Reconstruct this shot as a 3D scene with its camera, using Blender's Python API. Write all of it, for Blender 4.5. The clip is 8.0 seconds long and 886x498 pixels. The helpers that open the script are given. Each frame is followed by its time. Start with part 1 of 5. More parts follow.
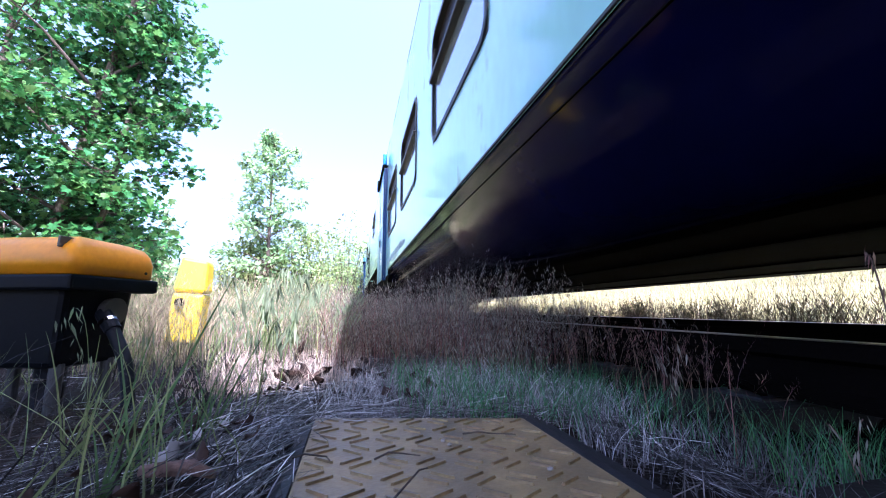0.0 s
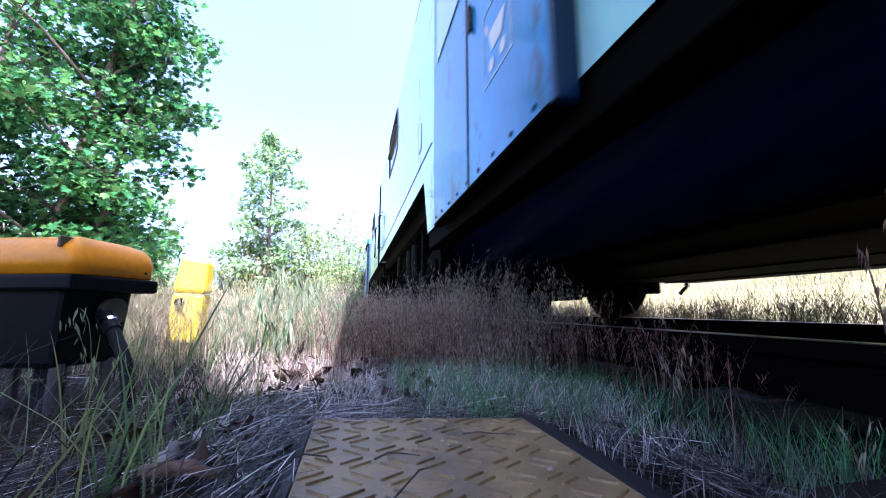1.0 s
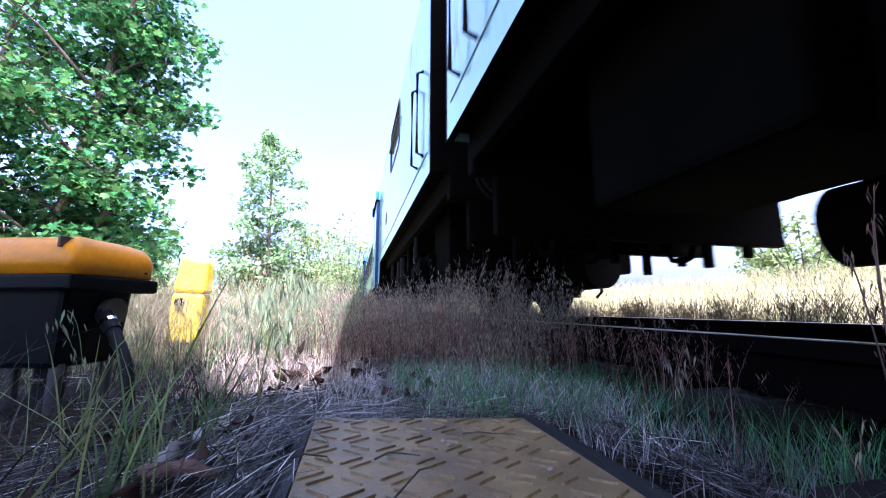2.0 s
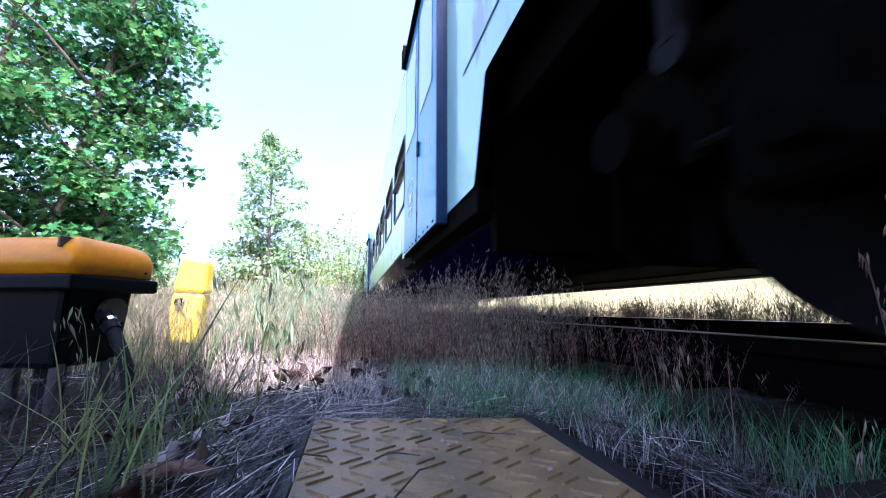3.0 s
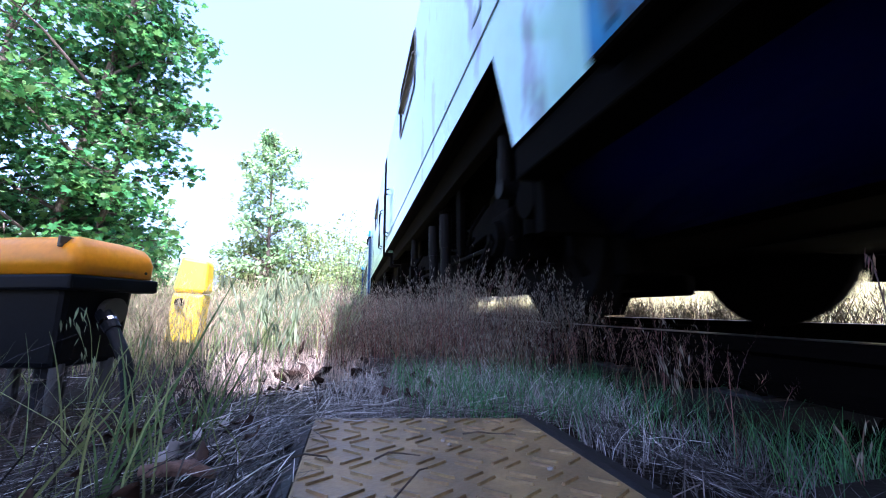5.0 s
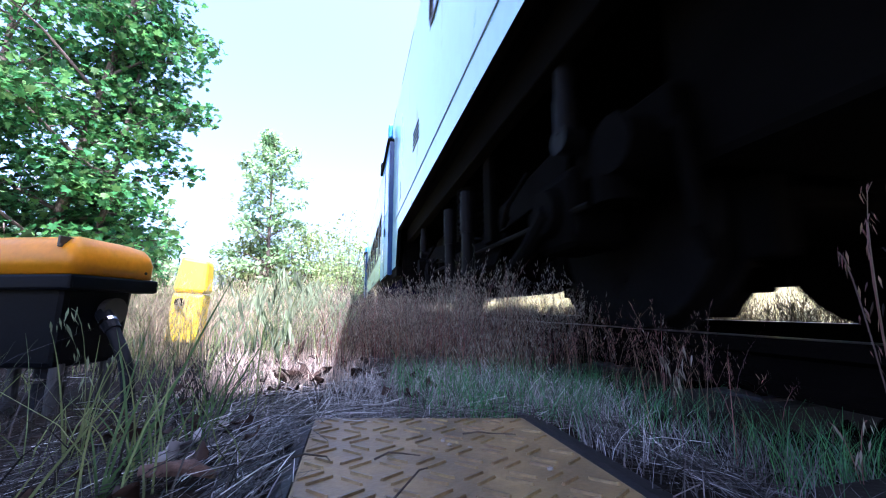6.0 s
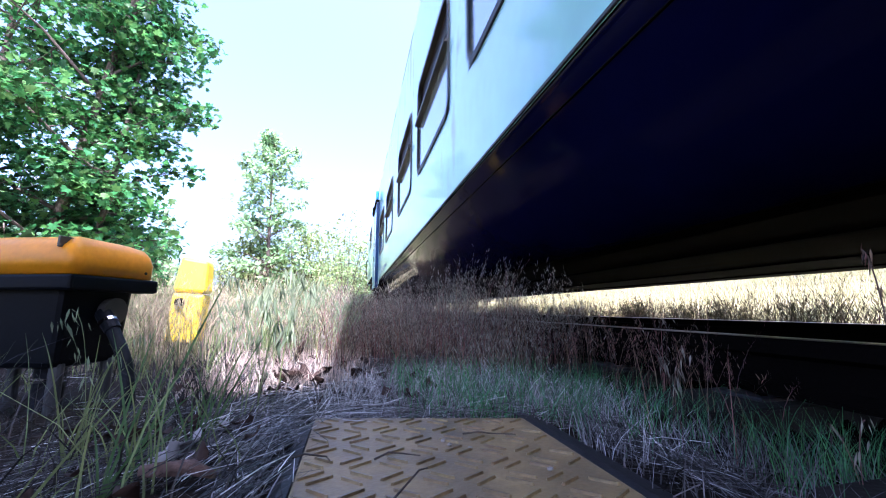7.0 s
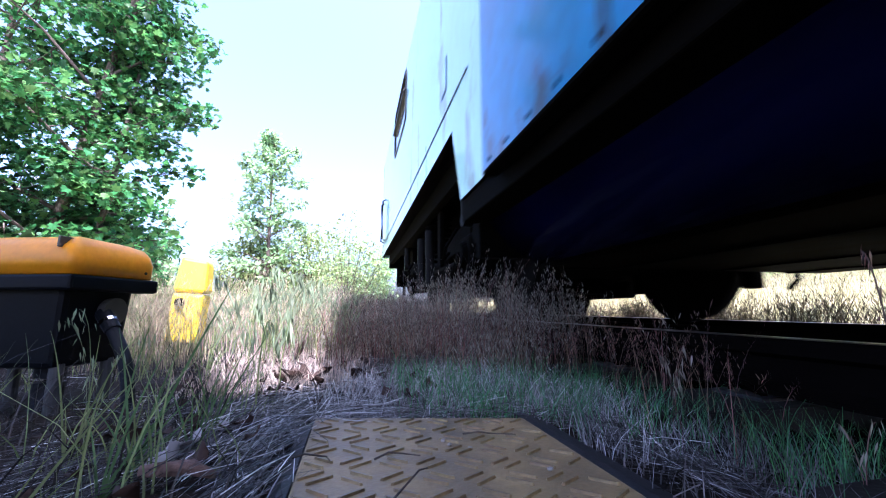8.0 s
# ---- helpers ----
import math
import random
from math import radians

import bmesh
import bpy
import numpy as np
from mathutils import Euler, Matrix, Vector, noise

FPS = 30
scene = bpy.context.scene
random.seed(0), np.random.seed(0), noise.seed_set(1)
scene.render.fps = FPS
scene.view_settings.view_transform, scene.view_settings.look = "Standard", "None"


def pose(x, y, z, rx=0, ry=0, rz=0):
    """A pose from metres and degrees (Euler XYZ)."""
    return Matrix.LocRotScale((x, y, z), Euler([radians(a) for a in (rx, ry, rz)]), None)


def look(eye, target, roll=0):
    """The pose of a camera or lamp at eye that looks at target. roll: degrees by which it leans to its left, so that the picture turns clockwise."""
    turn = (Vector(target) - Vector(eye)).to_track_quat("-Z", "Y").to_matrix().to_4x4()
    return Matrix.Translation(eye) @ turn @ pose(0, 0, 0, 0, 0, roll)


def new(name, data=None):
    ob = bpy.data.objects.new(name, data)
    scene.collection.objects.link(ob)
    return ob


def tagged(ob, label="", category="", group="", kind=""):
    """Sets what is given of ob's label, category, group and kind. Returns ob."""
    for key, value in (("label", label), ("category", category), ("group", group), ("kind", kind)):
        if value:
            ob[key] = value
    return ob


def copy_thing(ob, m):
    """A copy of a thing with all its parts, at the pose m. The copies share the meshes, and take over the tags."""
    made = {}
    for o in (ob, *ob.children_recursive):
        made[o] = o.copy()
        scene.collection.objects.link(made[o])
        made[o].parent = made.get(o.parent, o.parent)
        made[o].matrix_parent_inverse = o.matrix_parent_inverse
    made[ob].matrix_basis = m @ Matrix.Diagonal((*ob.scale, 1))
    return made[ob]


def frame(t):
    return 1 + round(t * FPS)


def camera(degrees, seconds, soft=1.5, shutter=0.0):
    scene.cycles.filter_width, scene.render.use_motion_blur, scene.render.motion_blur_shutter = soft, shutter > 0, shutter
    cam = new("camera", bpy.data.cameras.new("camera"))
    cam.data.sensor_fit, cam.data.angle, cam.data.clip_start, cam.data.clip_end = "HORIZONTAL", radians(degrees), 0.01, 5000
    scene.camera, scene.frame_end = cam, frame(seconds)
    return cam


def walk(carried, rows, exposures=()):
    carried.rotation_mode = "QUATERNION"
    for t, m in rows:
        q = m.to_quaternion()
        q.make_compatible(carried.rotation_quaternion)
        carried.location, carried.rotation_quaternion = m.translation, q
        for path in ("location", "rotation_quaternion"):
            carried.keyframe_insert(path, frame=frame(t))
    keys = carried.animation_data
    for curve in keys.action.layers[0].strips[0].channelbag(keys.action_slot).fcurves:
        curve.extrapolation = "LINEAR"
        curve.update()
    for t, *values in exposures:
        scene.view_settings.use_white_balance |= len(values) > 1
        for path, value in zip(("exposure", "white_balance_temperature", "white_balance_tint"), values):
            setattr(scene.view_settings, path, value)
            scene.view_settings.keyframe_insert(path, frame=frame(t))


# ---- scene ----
# camera: low over a cover plate beside the track, tilted up a little
EYE = Vector((0.0, 0.0, 0.24))
HEADING, TILT = 12.93, 8.94
cam = camera(98.13, 8.0, soft=1.1, shutter=0.16)
CAM_POSE = pose(EYE.x, EYE.y, EYE.z, 90 + TILT, 0, -HEADING)
walk(cam, [(0.0, CAM_POSE), (8.0, CAM_POSE)], exposures=[(0.0, 2.58, 5200, 27), (8.0, 2.58, 5200, 27)])

# ---- world and sun ----
SUN_EL, SUN_AZ = radians(58), radians(162.3)  # azimuth clockwise from the track's far direction
world = bpy.data.worlds.new("world")
scene.world = world
world.use_nodes = True
wn = world.node_tree.nodes
sky = wn.new("ShaderNodeTexSky")
sky.sky_type = "NISHITA"
sky.sun_disc = False
sky.sun_elevation, sky.sun_rotation = SUN_EL, SUN_AZ
sky.air_density, sky.dust_density = 0.85, 7.0
wn["Background"].inputs["Strength"].default_value = 0.15
world.node_tree.links.new(sky.outputs[0], wn["Background"].inputs[0])
sun_data = bpy.data.lights.new("sun", "SUN")
sun_data.energy, sun_data.angle, sun_data.color = 4.5, radians(0.5), (1.0, 0.93, 0.82)
sun = new("sun", sun_data)
sun_dir = Vector((math.sin(SUN_AZ) * math.cos(SUN_EL), math.cos(SUN_AZ) * math.cos(SUN_EL), math.sin(SUN_EL)))
sun.matrix_world = look(sun_dir * 60, (0, 0, 0))


# ---- materials ----
def mat(name, color, rough=0.6, metal=0.0, var=0.25, scale=6.0, fine=60.0, bump=0.0, spec=0.5, dark=None, per_object=0.0,
        island=0.0, coat=0.0, trans=0.0, stretch=None, scuff=None):
    """A surface of one base colour with broad stains and fine grain."""
    m = bpy.data.materials.new(name)
    m.use_nodes = True
    nt = m.node_tree
    n, link = nt.nodes, nt.links.new
    b = n["Principled BSDF"]
    b.inputs["Roughness"].default_value = rough
    b.inputs["Metallic"].default_value = metal
    b.inputs["Specular IOR Level"].default_value = spec
    b.inputs["Coat Weight"].default_value = coat
    b.inputs["Coat Roughness"].default_value = 0.08
    b.inputs["Transmission Weight"].default_value = trans
    tc = n.new("ShaderNodeTexCoord")
    src = tc.outputs["Object"]
    if stretch:
        mp = n.new("ShaderNodeMapping")
        mp.inputs["Scale"].default_value = stretch
        link(src, mp.inputs[0])
        src = mp.outputs[0]
    big = n.new("ShaderNodeTexNoise")
    big.inputs["Scale"].default_value, big.inputs["Detail"].default_value = scale, 4
    small = n.new("ShaderNodeTexNoise")
    small.inputs["Scale"].default_value, small.inputs["Detail"].default_value = fine, 3
    link(src, big.inputs[0]), link(src, small.inputs[0])
    dark = dark or tuple(c * (1 - var) for c in color)
    ramp = n.new("ShaderNodeValToRGB")
    ramp.color_ramp.elements[0].position, ramp.color_ramp.elements[1].position = 0.35, 0.65
    ramp.color_ramp.elements[0].color = (*dark, 1)
    ramp.color_ramp.elements[1].color = (*color, 1)
    link(big.outputs[0], ramp.inputs[0])
    mix = n.new("ShaderNodeMix")
    mix.data_type, mix.blend_type = "RGBA", "MULTIPLY"
    mix.inputs[0].default_value = 0.5
    grain = n.new("ShaderNodeMapRange")
    grain.inputs[1].default_value, grain.inputs[2].default_value = 0.3, 0.7
    grain.inputs[3].default_value, grain.inputs[4].default_value = 1 - var, 1 + var * 0.3
    link(small.outputs[0], grain.inputs[0])
    link(ramp.outputs[0], mix.inputs[6]), link(grain.outputs[0], mix.inputs[7])
    out = mix.outputs[2]
    if scuff:
        # sparse patches where dirt clings or paint has gone: threshold, colour
        patch = n.new("ShaderNodeTexNoise")
        patch.inputs["Scale"].default_value, patch.inputs["Detail"].default_value, patch.inputs["Roughness"].default_value = scuff[2], 7, 0.62
        edge = n.new("ShaderNodeMapRange")
        edge.inputs[1].default_value, edge.inputs[2].default_value = scuff[0], scuff[0] + 0.05
        worn = n.new("ShaderNodeMix")
        worn.data_type = "RGBA"
        worn.inputs[7].default_value = (*scuff[1], 1)
        link(src, patch.inputs[0]), link(patch.outputs[0], edge.inputs[0])
        link(edge.outputs[0], worn.inputs[0]), link(out, worn.inputs[6])
        out = worn.outputs[2]
    if per_object or island:
        rnd = n.new("ShaderNodeObjectInfo").outputs["Random"] if per_object else n.new("ShaderNodeNewGeometry").outputs["Random Per Island"]
        hs = n.new("ShaderNodeHueSaturation")
        vr = n.new("ShaderNodeMapRange")
        k = per_object or island
        vr.inputs[3].default_value, vr.inputs[4].default_value = 1 - k, 1 + k
        hr = n.new("ShaderNodeMapRange")
        hr.inputs[3].default_value, hr.inputs[4].default_value = 0.5 - 0.04 * k, 0.5 + 0.06 * k
        wob = n.new("ShaderNodeMath")
        wob.operation = "FRACT"
        mul = n.new("ShaderNodeMath")
        mul.operation, mul.inputs[1].default_value = "MULTIPLY", 7.31
        link(rnd, vr.inputs[0]), link(rnd, mul.inputs[0]), link(mul.outputs[0], wob.inputs[0]), link(wob.outputs[0], hr.inputs[0])
        link(vr.outputs[0], hs.inputs["Value"]), link(hr.outputs[0], hs.inputs["Hue"]), link(out, hs.inputs["Color"])
        out = hs.outputs[0]
    link(out, b.inputs["Base Color"])
    rr = n.new("ShaderNodeMapRange")
    rr.inputs[3].default_value, rr.inputs[4].default_value = max(rough - 0.1, 0.02), min(rough + 0.12, 1)
    link(big.outputs[0], rr.inputs[0]), link(rr.outputs[0], b.inputs["Roughness"])
    if bump:
        bp = n.new("ShaderNodeBump")
        bp.inputs["Strength"].default_value, bp.inputs["Distance"].default_value = bump, 0.01
        link(small.outputs[0], bp.inputs["Height"]), link(bp.outputs[0], b.inputs["Normal"])
    return m


def leaf_mat(name, color, island=0.35, through_light=0.45, rough=0.5):
    """Thin leaf or stalk: part of the light passes through it."""
    m = mat(name, color, rough=rough, var=0.15, scale=3, fine=40, island=island, spec=0.35)
    nt = m.node_tree
    b, o = nt.nodes["Principled BSDF"], nt.nodes["Material Output"]
    tr = nt.nodes.new("ShaderNodeBsdfTranslucent")
    mx = nt.nodes.new("ShaderNodeMixShader")
    mx.inputs[0].default_value = through_light
    col = b.inputs["Base Color"].links[0].from_socket
    nt.links.new(col, tr.inputs[0])
    nt.links.new(b.outputs[0], mx.inputs[1]), nt.links.new(tr.outputs[0], mx.inputs[2])
    nt.links.new(mx.outputs[0], o.inputs[0])
    return m


M_BODY = mat("coach_paint_pale", (0.38, 0.74, 0.77), rough=0.3, var=0.16, scale=1.3, fine=25, coat=0.9, stretch=(1, 1, 0.35), bump=0.02, scuff=(0.60, (0.17, 0.25, 0.31), 2.6))
M_DOOR = mat("coach_paint_door", (0.004, 0.24, 0.60), rough=0.3, var=0.4, scale=3.5, fine=30, spec=0.4, coat=0.35, stretch=(1, 1, 0.5), bump=0.02, scuff=(0.57, (0.01, 0.035, 0.10), 4.5))
M_NAVY = mat("coach_paint_navy", (0.004, 0.03, 0.12), rough=0.35, var=0.4, scale=2.5, fine=30, spec=0.35, coat=0.2, stretch=(1, 1, 0.5))
M_STICKER = mat("white_sticker", (0.75, 0.77, 0.78), rough=0.5, var=0.15, scale=20)
M_BLUE = mat("coach_paint_blue", (0.006, 0.18, 0.44), rough=0.34, var=0.4, scale=2.5, fine=30, spec=0.35, coat=0.2, stretch=(1, 1, 0.5), bump=0.02)
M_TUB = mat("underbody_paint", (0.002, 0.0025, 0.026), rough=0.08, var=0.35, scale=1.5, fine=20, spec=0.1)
# floor near black with drawn-out brown streaks: shade and meadow bounce in the colour
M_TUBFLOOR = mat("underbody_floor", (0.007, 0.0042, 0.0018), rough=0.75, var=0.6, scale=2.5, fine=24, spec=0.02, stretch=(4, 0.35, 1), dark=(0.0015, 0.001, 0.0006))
# bogie, steel and damper tones sit below real values to hold underframe shade
M_UNDER = mat("bogie_grime_and_shade", (0.0032, 0.0029, 0.0028), rough=0.9, var=0.5, scale=5, fine=50, bump=0.2, spec=0.03)
M_STEEL = mat("worn_steel_shaded", (0.006, 0.0055, 0.0055), rough=0.8, var=0.5, scale=8, fine=60, bump=0.1, spec=0.06)
M_DAMPER = mat("damper_grey_shaded", (0.006, 0.006, 0.0075), rough=0.6, spec=0.1, var=0.4, scale=7, fine=60)
M_RUBBER = mat("black_rubber", (0.012, 0.012, 0.014), rough=0.5, var=0.3)
M_ROOF = mat("roof_paint", (0.25, 0.26, 0.28), rough=0.5, var=0.3, scale=1.5)
M_INNER = mat("coach_lining", (0.16, 0.13, 0.12), rough=0.7, var=0.3, scale=2)
M_CURTAIN = mat("dark_red_blind", (0.10, 0.035, 0.025), rough=0.8, var=0.3, scale=8)
M_INK = mat("grey_lettering", (0.23, 0.31, 0.40), rough=0.5, var=0.3, scale=20)
M_GLASS = mat("sun_film_glass", (0.42, 0.50, 0.54), rough=0.02, metal=0.75, var=0.05, scale=2, spec=0.8)
M_HOPPER = mat("dark_hopper_glass", (0.02, 0.013, 0.012), rough=0.5, var=0.2, scale=4, spec=0.1)
# rail sides, sleepers, stone and bed: shade under the train is in these colours
M_RAIL = mat("shaded_rail_rust", (0.0035, 0.0026, 0.0023), rough=0.9, spec=0.03, var=0.4, scale=9, fine=80, bump=0.2)
M_RAILTOP = mat("polished_rail", (0.3, 0.27, 0.24), rough=0.35, metal=1.0, var=0.2, scale=10)
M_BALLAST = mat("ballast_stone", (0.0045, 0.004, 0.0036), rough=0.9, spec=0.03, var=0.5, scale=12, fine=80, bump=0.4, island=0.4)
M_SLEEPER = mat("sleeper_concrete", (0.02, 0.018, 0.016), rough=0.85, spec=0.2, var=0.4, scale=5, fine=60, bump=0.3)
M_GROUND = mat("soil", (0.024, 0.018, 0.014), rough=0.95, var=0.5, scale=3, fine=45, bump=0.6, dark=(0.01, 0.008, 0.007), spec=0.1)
M_BED = mat("shaded_track_bed", (0.0035, 0.003, 0.0026), rough=0.95, spec=0.03, var=0.5, scale=4, fine=50, bump=0.6)
M_MEADOW = mat("meadow_litter", (0.26, 0.21, 0.12), rough=0.95, var=0.4, scale=0.8, fine=14, bump=0.6, dark=(0.12, 0.125, 0.05))
M_PLATE = mat("yellow_tread_plate", (0.25, 0.18, 0.08), rough=0.5, var=0.3, scale=11, fine=120, bump=0.12, dark=(0.145, 0.108, 0.058))
M_BAR = mat("worn_bar_paint", (0.25, 0.175, 0.07), rough=0.42, var=0.35, scale=40, fine=200, bump=0.15, dark=(0.12, 0.09, 0.05), per_object=0.2)
M_EDGE = mat("black_plate_edge", (0.007, 0.008, 0.012), rough=0.6, var=0.4, scale=20, fine=120, bump=0.1)
M_LID = mat("orange_yellow_plastic", (0.68, 0.27, 0.0), spec=0.3, rough=0.36, var=0.2, scale=8, fine=70, bump=0.03)
M_YELLOW = mat("yellow_plastic", (0.80, 0.55, 0.02), rough=0.4, var=0.12, scale=8, fine=60)
M_BOX = mat("dark_grey_plastic", (0.0022, 0.0035, 0.0065), spec=0.08, rough=0.5, var=0.3, scale=10, fine=90, bump=0.04)
M_HOSE = mat("black_hose", (0.004, 0.006, 0.011), spec=0.15, rough=0.6, var=0.3, scale=15)
M_CHROME = mat("steel_fitting", (0.6, 0.6, 0.62), rough=0.2, metal=1.0, var=0.15, scale=20)
M_BRASS = mat("plug_disc", (0.06, 0.055, 0.05), rough=0.5, var=0.3, scale=20)
M_BARK = mat("bark", (0.10, 0.075, 0.06), rough=0.9, var=0.45, scale=5, fine=35, bump=0.8, stretch=(1, 1, 0.25))
M_STRAW = leaf_mat("dead_straw", (0.135, 0.13, 0.135), island=0.9, through_light=0.2)
M_BRIGHTSTRAW = leaf_mat("bleached_straw", (0.46, 0.46, 0.47), island=0.75, through_light=0.2)
# near black: the shade between stalks and under the box is in it
M_SHADESTRAW = leaf_mat("shade_dark_straw", (0.02, 0.018, 0.018), island=0.7, through_light=0.1)
M_PALESTRAW = leaf_mat("pale_meadow_straw", (0.40, 0.33, 0.22), island=0.5, through_light=0.3)
M_DRY = leaf_mat("dry_grass", (0.38, 0.27, 0.235), island=0.55, through_light=0.3)
# brighter copy of M_DRY: part of the sunlight is in the colour
M_STUBBLE = leaf_mat("sun_patch_stubble", (0.56, 0.44, 0.37), island=0.4, through_light=0.3)
# reddish and darker than M_DRY, for grass that stays out of the sun
M_STEM = leaf_mat("shaded_reddish_stems", (0.15, 0.078, 0.062), island=0.95, through_light=0.25)
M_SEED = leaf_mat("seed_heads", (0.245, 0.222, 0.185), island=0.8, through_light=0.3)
M_PLUME = leaf_mat("grass_plume", (0.25, 0.30, 0.18), island=0.4, through_light=0.45)
M_MEADOWGRASS = leaf_mat("yellow_meadow_grass", (0.36, 0.32, 0.17), island=0.6, through_light=0.3)
# coloured dark so the tufts read as shaded silhouettes before the meadow
M_TUFT = leaf_mat("silhouette_seeding_grass", (0.055, 0.042, 0.02), island=0.6, through_light=0.2)
M_GREEN = leaf_mat("green_grass", (0.085, 0.26, 0.095), island=0.7, through_light=0.4)
M_BLADE = leaf_mat("fresh_grass_blade", (0.11, 0.2, 0.075), island=0.4, through_light=0.45)
M_PALEGREEN = leaf_mat("ripening_grass", (0.19, 0.235, 0.09), island=0.4, through_light=0.4)
M_LEAF = leaf_mat("maple_leaf", (0.06, 0.165, 0.046), island=0.8, through_light=0.5)
M_LEAF2 = leaf_mat("ash_leaf", (0.25, 0.37, 0.18), island=0.5, through_light=0.45)
M_BUSH = leaf_mat("shrub_leaf", (0.21, 0.27, 0.10), island=0.5, through_light=0.4)
M_PALELEAF = leaf_mat("bleached_leaf", (0.42, 0.40, 0.42), island=0.3, through_light=0.2, rough=0.7)
M_DEADLEAF = leaf_mat("dead_leaf", (0.042, 0.022, 0.013), island=0.4, through_light=0.2, rough=0.7)
M_TWIG = mat("twig", (0.06, 0.045, 0.035), rough=0.85, var=0.3, scale=30, fine=100, bump=0.3)
M_BROWNSTICK = mat("rotten_wood", (0.17, 0.105, 0.085), rough=0.9, var=0.5, scale=14, fine=90, bump=0.6)
M_LEG = mat("galvanised_leg", (0.03, 0.034, 0.042), rough=0.5, var=0.3, scale=20, fine=90)
M_CONCRETE = mat("weathered_concrete", (0.3, 0.29, 0.27), rough=0.9, var=0.35, scale=10, fine=70, bump=0.4)
M_POST = mat("pale_post_paint", (0.6, 0.58, 0.62), rough=0.6, var=0.3, scale=6)


# ---- mesh helpers ----
def finish(bm, name):
    bmesh.ops.recalc_face_normals(bm, faces=bm.faces)
    me = bpy.data.meshes.new(name)
    bm.to_mesh(me)
    bm.free()
    return me


def part(name, bm, material, parent=None, label=""):
    """Links a bmesh, or a mesh, as one object under a thing or a part."""
    me = bm if isinstance(bm, bpy.types.Mesh) else finish(bm, name)
    for m in (material if isinstance(material, (list, tuple)) else [material]):
        me.materials.append(m)
    ob = new(name, me)
    ob.parent = parent
    if label:
        tagged(ob, label)
    return ob


def thing(name, label, category, group="", kind="", at=None):
    ob = new(name)
    if at is not None:
        ob.matrix_world = at
    return tagged(ob, label, category, group, kind)


def box(x0, x1, y0, y1, z0, z1, bevel=0.0, seg=2, bm=None):
    one = bmesh.new()
    bmesh.ops.create_cube(one, size=1, matrix=Matrix.Translation(((x0 + x1) / 2, (y0 + y1) / 2, (z0 + z1) / 2)) @ Matrix.Diagonal((x1 - x0, y1 - y0, z1 - z0, 1)))
    if bevel:
        bmesh.ops.bevel(one, geom=one.edges[:], offset=bevel, segments=seg, affect="EDGES", profile=0.5)
    return join(bm, one)


def join(bm, one):
    if bm is None:
        return one
    me = bpy.data.meshes.new("tmp")
    one.to_mesh(me)
    one.free()
    bm.from_mesh(me)
    bpy.data.meshes.remove(me)
    return bm


def rod(a, b, r0, r1=None, n=10, bm=None, caps=True):
    a, b = Vector(a), Vector(b)
    one = bmesh.new()
    d = b - a
    m = Matrix.Translation((a + b) / 2) @ d.to_track_quat("Z", "Y").to_matrix().to_4x4()
    bmesh.ops.create_cone(one, cap_ends=caps, segments=n, radius1=r0, radius2=r0 if r1 is None else r1, depth=d.length, matrix=m)
    return join(bm, one)


def tube(pts, radii, n=8, bm=None):
    """A bent, tapered round bar through the points."""
    bm = bm or bmesh.new()
    rings = []
    for i, p in enumerate(pts):
        p = Vector(p)
        d = Vector(pts[min(i + 1, len(pts) - 1)]) - Vector(pts[max(i - 1, 0)])
        q = d.to_track_quat("Z", "Y")
        r = radii[i] if isinstance(radii, (list, tuple)) else radii
        rings.append([bm.verts.new(p + q @ Vector((r * math.cos(6.2832 * k / n), r * math.sin(6.2832 * k / n), 0))) for k in range(n)])
    for a, b in zip(rings, rings[1:]):
        for k in range(n):
            bm.faces.new((a[k], a[(k + 1) % n], b[(k + 1) % n], b[k]))
    bm.faces.new(rings[0][::-1]), bm.faces.new(rings[-1])
    return bm


def prism(outline, axis, lo, hi, bevel=0.0):
    """An outline in two axes, drawn out along the third."""
    bm = bmesh.new()
    put = {"x": lambda a, b, c: (c, a, b), "y": lambda a, b, c: (a, c, b), "z": lambda a, b, c: (a, b, c)}[axis]
    lower = [bm.verts.new(put(a, b, lo)) for a, b in outline]
    upper = [bm.verts.new(put(a, b, hi)) for a, b in outline]
    bm.faces.new(lower[::-1]), bm.faces.new(upper)
    for i in range(len(outline)):
        j = (i + 1) % len(outline)
        bm.faces.new((lower[i], lower[j], upper[j], upper[i]))
    if bevel:
        bmesh.ops.recalc_face_normals(bm, faces=bm.faces)
        bmesh.ops.bevel(bm, geom=bm.edges[:], offset=bevel, segments=2, affect="EDGES", profile=0.5)
    return bm


def smooth(ob):
    for p in ob.data.polygons:
        p.use_smooth = True
    return ob


# ---- ground and track ----
RAIL_TOP = 0.162
SIDE = 0.52                # the coaches' side, from the camera
TRACK_X = SIDE + 1.392     # the track's middle


def ground_height(x, y):
    """The verge falls a little to the track bed and swells under the grass."""
    h = 0.016 * noise.noise(Vector((x * 2.2, y * 2.2, 0))) + 0.008 * noise.noise(Vector((x * 9, y * 9, 3)))
    if x > 0.45:
        h -= 0.07 * min((x - 0.45) / 0.5, 1)
    if x > 3.2:
        h += 0.10 * min((x - 3.2) / 0.6, 1) + 0.85 * min(max(x - 3.8, 0) / 6, 1)
    if y > 4:
        h += 0.02 * min(y - 4, 6) * (1 if x < 0.4 else 0)
    return h


